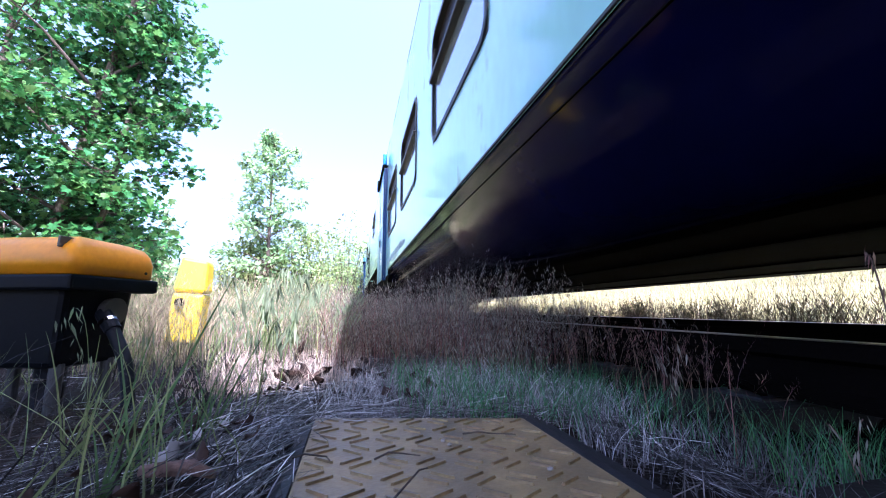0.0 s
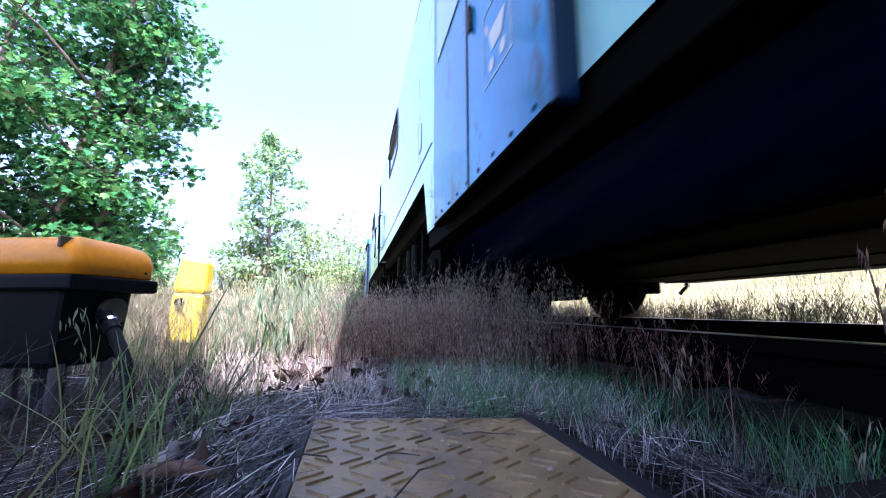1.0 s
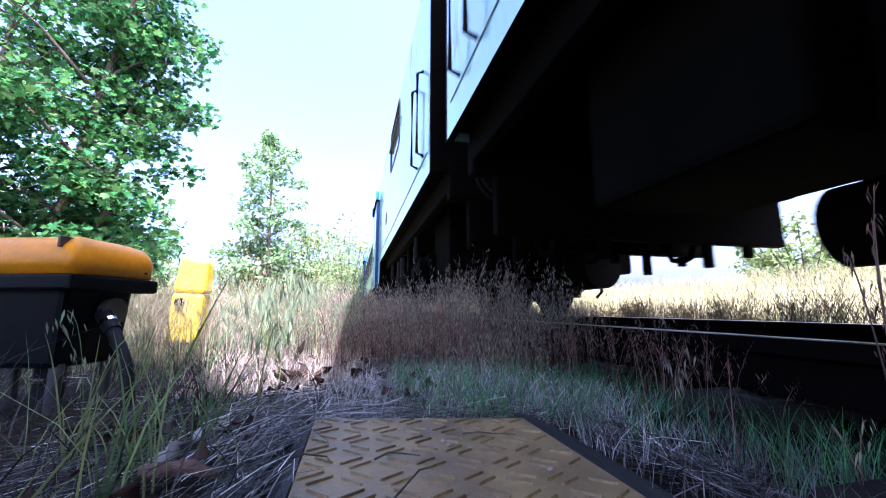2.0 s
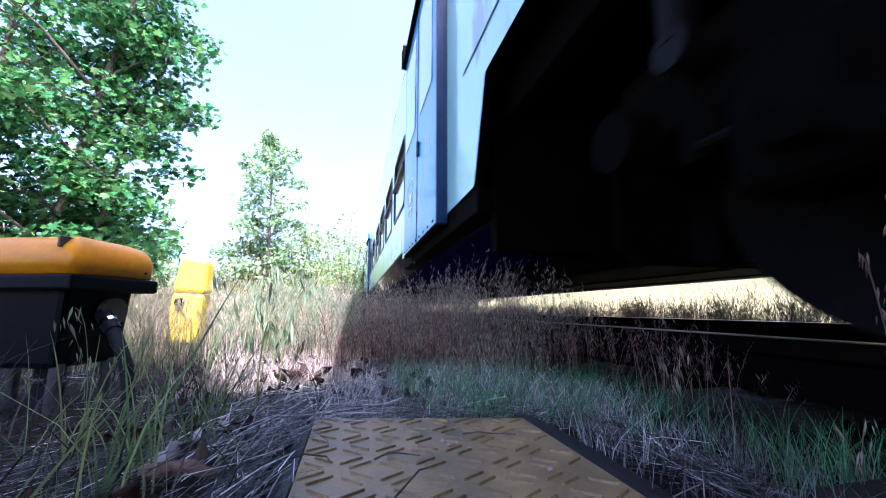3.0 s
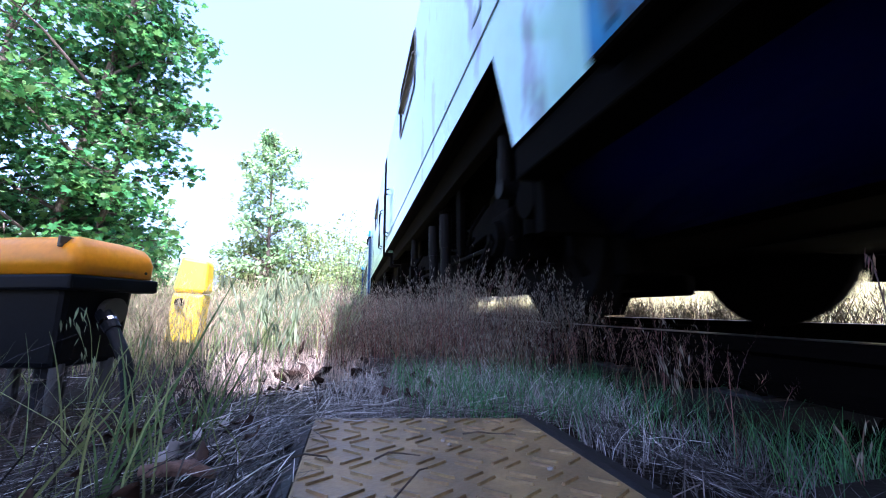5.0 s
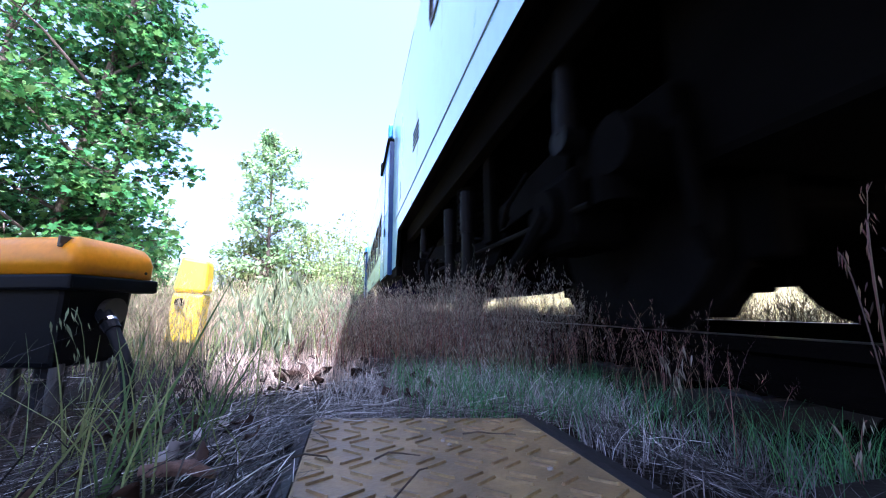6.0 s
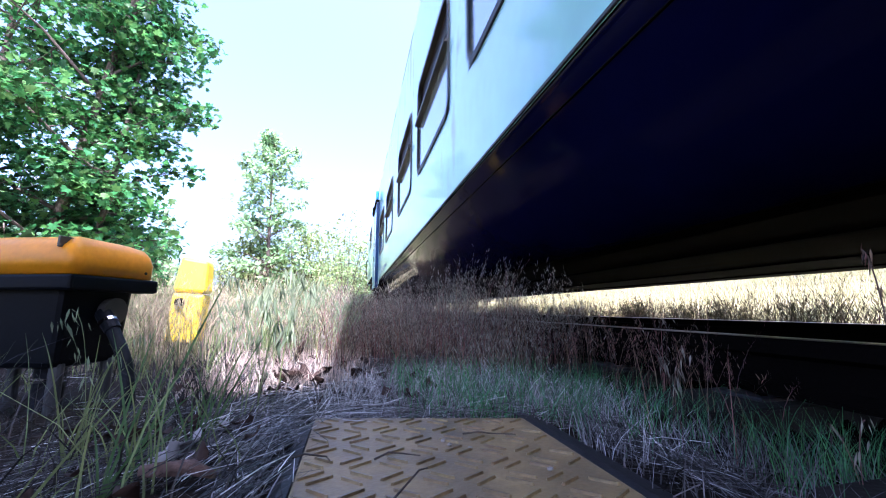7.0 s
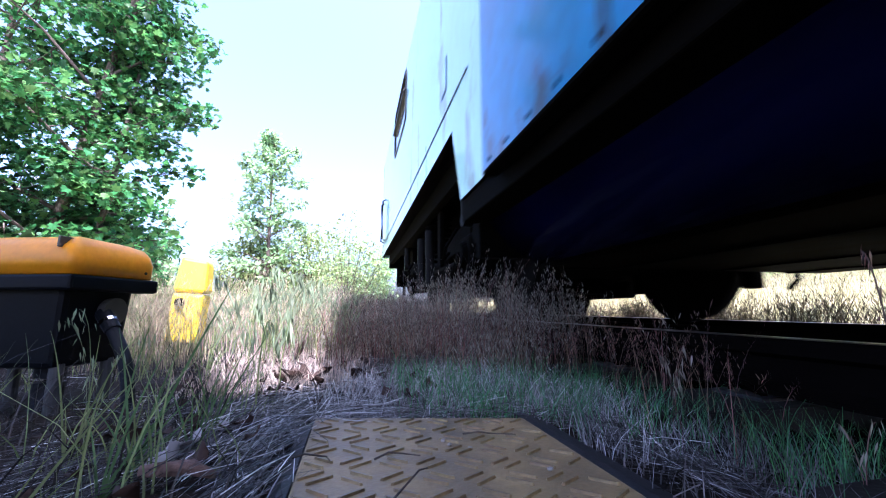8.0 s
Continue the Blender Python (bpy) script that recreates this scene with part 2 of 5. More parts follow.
def ground():
    xs = sorted(set([-400, -150, -60, -25, -12, -7, -5] + [round(-4 + 0.1 * i, 2) for i in range(101)] + [8, 12, 20, 40, 90, 200, 420]))
    ys = sorted(set([-400, -120, -40, -15, -6, -3, -2] + [round(-1 + 0.1 * i, 2) for i in range(111)] + [12, 15, 19, 25, 35, 50, 80, 140, 260, 450]))
    bm = bmesh.new()
    grid = [[bm.verts.new((x, y, ground_height(x, y))) for x in xs] for y in ys]
    for j in range(len(ys) - 1):
        for i in range(len(xs) - 1):
            f = bm.faces.new((grid[j][i], grid[j][i + 1], grid[j + 1][i + 1], grid[j + 1][i]))
            f.smooth = True
            x, y = xs[i], ys[j]
            # strip between these x takes the bed tone that holds the train's shade
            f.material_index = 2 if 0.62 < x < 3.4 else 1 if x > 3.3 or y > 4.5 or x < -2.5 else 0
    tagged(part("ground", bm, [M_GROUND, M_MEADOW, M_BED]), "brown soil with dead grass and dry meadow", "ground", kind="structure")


def rail_outline(x):
    w, h = RAIL_TOP, 0.149
    return [(x - 0.0625, w - h), (x + 0.0625, w - h), (x + 0.0625, w - h + 0.011), (x + 0.012, w - h + 0.03), (x + 0.008, w - 0.055),
            (x + 0.034, w - 0.042), (x + 0.034, w - 0.008), (x + 0.027, w - 0.001), (x - 0.027, w - 0.001), (x - 0.034, w - 0.008),
            (x - 0.034, w - 0.042), (x - 0.008, w - 0.055), (x - 0.012, w - h + 0.03), (x - 0.0625, w - h + 0.011)]


def track():
    for i, sx in enumerate((-0.7535, 0.7535)):
        rail = thing("rail", "rusty steel running rail with a polished head", "rail", "rails of the track", at=pose(0, 0, 0))
        x = TRACK_X + sx
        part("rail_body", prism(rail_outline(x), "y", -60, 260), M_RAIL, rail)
        part("running_surface", prism([(x - 0.0265, RAIL_TOP - 0.0005), (x + 0.0265, RAIL_TOP - 0.0005), (x + 0.022, RAIL_TOP + 0.002), (x - 0.022, RAIL_TOP + 0.002)], "y", -60, 260),
             M_RAILTOP, rail, "bright polished running surface")


ground()
track()


# ---- the train ----
HALF, CUT, WIN_W = 13.14, 7.525, 1.2
Z_STEP, Z_SIDE, Z_SOLE, Z_W0, Z_W1, Z_H0, Z_H1 = 0.80, 0.874, 1.26, 1.417, 2.28, 2.45, 3.12
HW = 1.392
WIN_Y = [-4.175, -2.605, -1.005, 0.60, 2.58, 4.36]
STEP_FRONT, STEP_REAR = -4.65, 4.88     # where the side drops to the door steps
UP_Y = [(i - 4.5) * 1.75 for i in range(10)]
HI_Y = 10.34


def half_width(z):
    pts = [(0, HW), (3.15, HW), (3.40, HW - 0.05), (4.1, HW - 0.25), (4.42, HW - 0.46), (4.64, HW - 0.85), (4.76, 0.0)]
    for (z0, w0), (z1, w1) in zip(pts, pts[1:]):
        if z <= z1:
            return w0 + (w1 - w0) * (z - z0) / (z1 - z0)
    return 0.0


def coach_body():
    """Shell of a double-deck coach with real openings; low between the bogies, high over them."""
    ys = {-HALF, HALF, -CUT, CUT, STEP_FRONT, STEP_REAR}
    low = [(c - WIN_W / 2, c + WIN_W / 2) for c in WIN_Y]
    high = [(s * HI_Y - 0.65, s * HI_Y + 0.65) for s in (-1, 1)]
    up = [(c - WIN_W / 2, c + WIN_W / 2) for c in UP_Y]
    for a, b in low + high + up:
        ys |= {round(a, 4), round(b, 4)}
    ys = sorted(ys)
    zs = [Z_STEP, Z_SIDE, Z_SOLE, Z_W0, Z_W1, Z_H0, Z_H1, 3.15, 3.40, 4.0, 4.1, 4.42, 4.64, 4.76]

    def inside(spans, a, b):
        return any(s - 0.001 <= a and b <= e + 0.001 for s, e in spans)

    bm = bmesh.new()
    for s in (-1, 1):
        cache = {}

        def vert(y, z):
            key = (y, z)
            if key not in cache:
                yy = y
                if abs(abs(y) - CUT) < 1e-4 and z < Z_SOLE:
                    yy = math.copysign(CUT - 0.18 * (Z_SOLE - z) / (Z_SOLE - Z_STEP), y)
                cache[key] = bm.verts.new((s * half_width(z), yy, z))
            return cache[key]

        for y0, y1 in zip(ys, ys[1:]):
            ym = abs((y0 + y1) / 2)
            at_step = STEP_FRONT > (y0 + y1) / 2 > -CUT or STEP_REAR < (y0 + y1) / 2 < CUT
            for z0, z1 in zip(zs, zs[1:]):
                if z0 < Z_SIDE and not at_step:
                    continue
                if z0 < Z_SOLE and ym > CUT:
                    continue
                if Z_W0 <= z0 < Z_W1 and inside(low, y0, y1):
                    continue
                if Z_H0 <= z0 < Z_H1 and inside(high, y0, y1):
                    continue
                if 3.40 <= z0 < 4.0 and inside(up, y0, y1):
                    continue
                f = bm.faces.new((vert(y0, z0), vert(y1, z0), vert(y1, z1), vert(y0, z1)))
                f.material_index = 1 if z0 > 4.3 else 0
    bmesh.ops.remove_doubles(bm, verts=bm.verts, dist=0.001)
    for s in (-1, 1):
        ring = [(HW, Z_SOLE), (HW, 3.15), (HW - 0.05, 3.40), (HW - 0.25, 4.1), (HW - 0.46, 4.42), (HW - 0.85, 4.64), (0, 4.76)]
        pts = ring + [(-x, z) for x, z in ring[-2::-1]]
        bm.faces.new([bm.verts.new((x, s * HALF, z)) for x, z in pts])
    bmesh.ops.recalc_face_normals(bm, faces=bm.faces)
    return bm


def pane_bm(y0, y1, z0, z1, s, inset=0.006):
    x0, x1 = s * (half_width(z0) - inset), s * (half_width(z1) - inset)
    bm = bmesh.new()
    a = [bm.verts.new(p) for p in ((x0, y0, z0), (x0, y1, z0), (x1, y1, z1), (x1, y0, z1))]
    f = bm.faces.new(a)
    r = bmesh.ops.extrude_face_region(bm, geom=[f])
    bmesh.ops.translate(bm, vec=(-s * 0.008, 0, 0), verts=[v for v in r["geom"] if isinstance(v, bmesh.types.BMVert)])
    return bm


def gasket(y0, y1, z0, z1, s, width=0.026, r=0.12, proud=0.010):
    """A rounded rubber frame round an opening."""
    bm = bmesh.new()

    def loop(grow, rad):
        out = []
        for cy, cz, a0 in ((y1 - r, z1 - r, 0), (y0 + r, z1 - r, 90), (y0 + r, z0 + r, 180), (y1 - r, z0 + r, 270)):
            for k in range(5):
                a = radians(a0 + 22.5 * k)
                out.append((cy + (rad + grow) * math.cos(a), cz + (rad + grow) * math.sin(a)))
        return out

    rings = []
    for grow, off in ((0.012, 0.0), (0.010, proud), (-width, proud), (-width, -0.03)):
        rings.append([bm.verts.new((s * (half_width(z) + off), y, z)) for y, z in loop(grow, r)])
    # the square corners outside the rounding are closed behind the rubber
    n = len(rings[0])
    for a, b in zip(rings, rings[1:]):
        for k in range(n):
            bm.faces.new((a[k], a[(k + 1) % n], b[(k + 1) % n], b[k]))
    corners = ((y1 + 0.001, z1 + 0.001), (y0 - 0.001, z1 + 0.001), (y0 - 0.001, z0 - 0.001), (y1 + 0.001, z0 - 0.001))
    for i, (cy, cz) in enumerate(corners):
        c = bm.verts.new((s * half_width(cz), cy, cz))
        for k in range(4):
            bm.faces.new((c, rings[0][i * 5 + k], rings[0][i * 5 + k + 1]))
    return bm


def window(parent, y0, y1, z0, z1, s, split=0.56):
    w = part("window", gasket(y0, y1, z0, z1, s), M_RUBBER, parent, "rounded window in a black rubber frame")
    zm = z0 + (z1 - z0) * split
    part("pane", pane_bm(y0, y1, z0, zm - 0.015, s), M_GLASS, w)
    part("hopper_pane", pane_bm(y0, y1, zm + 0.015, z1, s, 0.03), M_HOPPER, w, "tilted dark upper pane")
    xm = half_width(zm)
    part("glazing_bar", box(s * xm - 0.035, s * xm + 0.012, y0 + 0.02, y1 - 0.02, zm - 0.018, zm + 0.018, 0.005), M_RUBBER, w)
    part("sash", box(s * (xm - 0.004) - 0.012, s * (xm - 0.004) + 0.012, y0 + 0.05, y1 - 0.05, zm + 0.05, zm + 0.075, 0.004), M_STEEL, w)
    return w


def tub_outline():
    """Turns under from just below the side, rounded down to a flat bottom."""
    side = [(HW - 0.006, Z_SIDE + 0.03), (HW - 0.006, Z_SIDE - 0.003), (HW - 0.012, Z_SIDE - 0.009), (HW - 0.0165, Z_SIDE - 0.02)]
    a, b, c = Vector((HW - 0.1165, 0.709)), Vector((HW - 0.2806, 0.475)), Vector((HW - 0.48, 0.462))
    for k in range(13):
        t = k / 12
        side.append(tuple(a * (1 - t) ** 2 + b * 2 * t * (1 - t) + c * t * t))
    return side + [(-x, z) for x, z in side[::-1]]


def door(parent, s, y0, y1, y_seam):
    """Outside-sliding door leaves, hung proud of the side."""
    d = part("door", box(s * HW - 0.0 if s > 0 else -HW - 0.065, HW + 0.065 if s > 0 else -HW, y0, y1, Z_STEP - 0.062, 2.78, 0.012), M_DOOR, parent, "glossy blue sliding door hung proud of the side")
    # downward faces of the blue door coloured near black in place of shade
    d.data.materials.append(M_UNDER)
    for f in d.data.polygons:
        if f.normal.z < -0.3:
            f.material_index = 1
    xa, xb = sorted((s * HW, s * (HW + 0.068)))
    part("door_edge", box(xa, xb, y0 - 0.03, y0 - 0.002, Z_STEP - 0.062, 2.78, 0.004), M_NAVY, d, "deep blue leading edge")
    x0, x1 = sorted((s * (HW + 0.063), s * (HW + 0.0685)))
    part("seam", box(x0, x1, y_seam - 0.012, y_seam + 0.012, Z_STEP - 0.055, 2.77, 0.002), M_RUBBER, d)
    for ya, yb in ((y0 + 0.12, y_seam - 0.12), (y_seam + 0.12, y1 - 0.12)):
        xa, xb = sorted((s * (HW + 0.064), s * (HW + 0.072)))
        bm = box(xa, xb, ya, yb, 1.75, 2.6, 0.003)
        part("door_window", bm, M_GLASS, d)
    # white sign with a pram, chipped screws along the foot
    e = 1 if y0 > 0 else -1
    xa, xb = sorted((s * (HW + 0.0645), s * (HW + 0.0672)))
    yn, yf = sorted((e * 5.58, e * 5.84))
    sign = part("door_sign", box(xa, xb, yn, yf, 1.055, 1.061), M_STICKER, d, "white outlined sign")
    for ya, yb, za, zb in ((yn, yn + 0.005, 1.061, 1.355), (yf - 0.005, yf, 1.061, 1.355), (yn, yf, 1.355, 1.361)):
        part("sign_line", box(xa, xb, ya, yb, za, zb), M_STICKER, sign)
    ym = (yn + yf) / 2
    for q in (-0.055, 0.055):
        part("sign_wheel", rod((xa, ym + q, 1.115), (xb, ym + q, 1.115), 0.026, n=14), M_STICKER, sign)
    part("sign_shape", prism([(ym - 0.085, 1.25), (ym + 0.075, 1.25), (ym + 0.05, 1.165), (ym - 0.05, 1.165)], "x", xa, xb), M_STICKER, sign)
    part("sign_shape", prism([(ym + 0.07, 1.26), (ym + 0.105, 1.31), (ym + 0.115, 1.30), (ym + 0.085, 1.25)], "x", xa, xb), M_STICKER, sign)
    xa, xb = sorted((s * (HW + 0.063), s * (HW + 0.069)))
    for k in range(9):
        yk = y0 + 0.09 + (y1 - y0 - 0.18) * k / 8
        part("screw", rod((xa, yk, Z_STEP - 0.025), (xb, yk, Z_STEP - 0.025), 0.009, n=8), M_UNDER, d)
    xa, xb = sorted((s * (HW + 0.066), s * (HW + 0.085)))
    part("door_handle", box(xa, xb, y_seam - 0.085, y_seam - 0.06, 1.42, 1.55, 0.006), M_RUBBER, d)
    xa, xb = sorted((s * HW, s * (HW + 0.10)))
    part("door_rail_cover", box(xa, xb, y0 - 0.02, y1 + 0.1, 2.795, 2.84, 0.008), M_UNDER, parent, "dark cover over the door track")
    end = prism([(y1 - 0.04, 2.80), (y1 + 0.16, 2.84), (y1 + 0.16, 3.04), (y1 + 0.02, 3.04)], "x", xa, xb)
    part("rail_end_cap", end, M_UNDER, parent, "dark wedge at the end of the door track")
    xa, xb = sorted((s * (HW + 0.02), s * (HW + 0.088)))
    part("door_lamp", box(xa, xb, y0 - 0.02, y0 + 0.12, 2.845, 3.06, 0.015), M_BLUE, parent, "small blue lamp housing")
    return d


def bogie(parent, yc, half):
    b = part("bogie", box(-0.98, 0.98, yc - 0.35, yc + 0.35, 0.62, 0.86, 0.04), M_UNDER, parent, "grimy steel bogie, coloured near black for the shade under the coach")
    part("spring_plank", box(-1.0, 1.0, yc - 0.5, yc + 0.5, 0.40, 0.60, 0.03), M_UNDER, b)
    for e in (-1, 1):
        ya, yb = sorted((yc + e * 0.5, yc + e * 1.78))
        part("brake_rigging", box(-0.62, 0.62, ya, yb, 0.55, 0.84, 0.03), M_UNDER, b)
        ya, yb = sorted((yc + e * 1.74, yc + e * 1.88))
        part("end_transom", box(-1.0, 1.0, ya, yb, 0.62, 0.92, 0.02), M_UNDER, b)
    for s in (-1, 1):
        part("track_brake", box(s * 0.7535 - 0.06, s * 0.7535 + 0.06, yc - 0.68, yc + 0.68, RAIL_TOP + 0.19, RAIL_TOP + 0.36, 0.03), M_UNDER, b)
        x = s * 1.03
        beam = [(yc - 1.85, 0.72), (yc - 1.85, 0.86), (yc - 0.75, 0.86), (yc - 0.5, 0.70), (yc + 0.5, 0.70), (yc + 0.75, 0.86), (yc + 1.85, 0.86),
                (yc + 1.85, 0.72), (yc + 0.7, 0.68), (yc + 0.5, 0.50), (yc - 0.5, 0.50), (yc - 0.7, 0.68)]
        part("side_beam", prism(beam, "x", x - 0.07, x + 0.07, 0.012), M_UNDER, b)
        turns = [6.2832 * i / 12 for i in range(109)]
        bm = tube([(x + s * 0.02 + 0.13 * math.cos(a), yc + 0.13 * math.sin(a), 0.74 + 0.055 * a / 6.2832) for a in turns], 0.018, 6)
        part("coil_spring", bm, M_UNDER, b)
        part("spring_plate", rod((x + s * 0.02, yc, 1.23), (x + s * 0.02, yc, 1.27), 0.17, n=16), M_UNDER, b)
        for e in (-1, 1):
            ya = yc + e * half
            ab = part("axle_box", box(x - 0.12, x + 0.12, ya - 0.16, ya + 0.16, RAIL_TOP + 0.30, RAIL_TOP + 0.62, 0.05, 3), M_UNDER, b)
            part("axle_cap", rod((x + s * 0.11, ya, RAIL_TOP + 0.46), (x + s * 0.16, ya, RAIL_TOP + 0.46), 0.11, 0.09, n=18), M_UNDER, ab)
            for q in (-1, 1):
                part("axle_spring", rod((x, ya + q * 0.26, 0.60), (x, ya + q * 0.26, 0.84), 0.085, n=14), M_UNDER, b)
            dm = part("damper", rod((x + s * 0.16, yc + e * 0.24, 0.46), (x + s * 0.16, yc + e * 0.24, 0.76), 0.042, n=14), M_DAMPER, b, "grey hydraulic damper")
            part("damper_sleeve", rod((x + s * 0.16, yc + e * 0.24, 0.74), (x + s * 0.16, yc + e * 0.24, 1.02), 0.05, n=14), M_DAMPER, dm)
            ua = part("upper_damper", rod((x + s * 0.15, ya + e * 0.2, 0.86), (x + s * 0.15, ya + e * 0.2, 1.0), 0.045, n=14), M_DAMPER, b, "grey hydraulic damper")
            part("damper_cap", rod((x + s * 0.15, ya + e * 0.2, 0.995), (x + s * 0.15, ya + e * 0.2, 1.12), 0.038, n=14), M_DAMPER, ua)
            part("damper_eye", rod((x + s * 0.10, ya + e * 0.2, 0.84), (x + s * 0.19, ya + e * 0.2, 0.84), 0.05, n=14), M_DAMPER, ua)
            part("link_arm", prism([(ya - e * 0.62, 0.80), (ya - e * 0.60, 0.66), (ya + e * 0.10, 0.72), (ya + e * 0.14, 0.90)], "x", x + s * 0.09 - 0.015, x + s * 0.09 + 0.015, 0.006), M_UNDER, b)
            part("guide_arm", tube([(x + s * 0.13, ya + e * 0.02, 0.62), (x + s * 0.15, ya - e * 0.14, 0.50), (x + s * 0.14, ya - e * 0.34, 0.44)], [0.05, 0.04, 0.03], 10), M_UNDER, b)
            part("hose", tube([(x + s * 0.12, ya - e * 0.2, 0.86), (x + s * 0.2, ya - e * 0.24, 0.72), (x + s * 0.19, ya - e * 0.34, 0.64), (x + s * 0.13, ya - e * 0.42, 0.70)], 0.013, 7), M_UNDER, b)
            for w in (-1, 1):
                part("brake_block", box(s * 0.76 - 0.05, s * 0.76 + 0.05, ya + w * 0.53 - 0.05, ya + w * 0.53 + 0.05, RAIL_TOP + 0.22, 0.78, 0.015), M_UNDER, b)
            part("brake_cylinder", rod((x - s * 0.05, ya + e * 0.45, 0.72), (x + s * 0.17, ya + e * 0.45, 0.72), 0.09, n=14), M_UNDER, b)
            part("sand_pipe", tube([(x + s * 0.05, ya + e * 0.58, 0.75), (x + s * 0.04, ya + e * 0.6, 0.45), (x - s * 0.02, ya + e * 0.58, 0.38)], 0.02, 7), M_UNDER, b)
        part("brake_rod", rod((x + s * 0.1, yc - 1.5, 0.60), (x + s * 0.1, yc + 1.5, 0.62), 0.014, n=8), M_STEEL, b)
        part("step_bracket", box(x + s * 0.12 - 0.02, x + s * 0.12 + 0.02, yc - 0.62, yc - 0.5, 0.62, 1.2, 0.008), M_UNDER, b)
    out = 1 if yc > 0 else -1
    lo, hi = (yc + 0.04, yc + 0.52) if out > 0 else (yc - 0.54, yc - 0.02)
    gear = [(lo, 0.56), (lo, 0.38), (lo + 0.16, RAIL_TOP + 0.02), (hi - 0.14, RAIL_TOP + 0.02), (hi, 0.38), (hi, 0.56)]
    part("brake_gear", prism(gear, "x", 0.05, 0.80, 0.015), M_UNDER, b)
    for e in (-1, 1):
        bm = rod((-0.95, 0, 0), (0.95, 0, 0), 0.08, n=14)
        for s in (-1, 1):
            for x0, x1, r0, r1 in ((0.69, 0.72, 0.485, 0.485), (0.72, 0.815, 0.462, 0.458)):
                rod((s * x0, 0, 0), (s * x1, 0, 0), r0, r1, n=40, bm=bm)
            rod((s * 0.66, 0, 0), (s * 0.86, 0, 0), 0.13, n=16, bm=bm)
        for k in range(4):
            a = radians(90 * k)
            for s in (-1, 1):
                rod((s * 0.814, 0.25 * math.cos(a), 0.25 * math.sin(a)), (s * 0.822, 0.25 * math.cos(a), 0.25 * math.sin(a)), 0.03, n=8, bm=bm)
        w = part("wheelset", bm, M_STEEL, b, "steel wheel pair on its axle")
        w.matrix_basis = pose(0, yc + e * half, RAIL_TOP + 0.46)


def lettering(parent, s):
    """Rows of characters that are not spelled out: plain bars."""
    x0, x1 = sorted((s * (HW + 0.001), s * (HW + 0.0035)))

    def bar(p, w, z, height):
        ya, yb = sorted((s * (p - 5.17), s * (p + w - 5.17)))
        part("marking", box(x0, x1, ya, yb, z, z + height), M_INK, parent)

    def word(name, text, p, size):
        curve = bpy.data.curves.new(name, "FONT")
        curve.body, curve.size, curve.extrude = text, size, 0.001
        letters = new(name, curve)
        letters.parent = parent
        letters.matrix_basis = pose(s * (HW + 0.002), s * (p - 5.17), 0.965, 90, 0, 90 * s)
        curve.materials.append(M_INK)

    # country letters, the owner's mark and the running number as bars, the class letters
    word("country_letters", "CZ -", 0.0, 0.135)
    bar(0.0, 0.17, 0.935, 0.012)
    for p in (0.35, 0.44, 0.56, 0.645, 0.80, 0.885, 1.05, 1.135, 1.32, 1.40, 1.53, 1.60, 1.68):
        bar(p, 0.052, 0.967, 0.09)
    for p in (1.245, 1.755):
        bar(p, 0.03, 1.003, 0.014)
    bar(1.80, 0.05, 0.967, 0.09)
    bar(1.03, 0.72, 0.935, 0.012)
    word("class_letters", "Bdmteeo", 1.89, 0.14)
    for y, w, z in ((-3.6, 0.55, 1.10), (-3.55, 0.6, 1.04)):
        part("marking", box(x0, x1, y, y + w, z, z + 0.008), M_INK, parent)


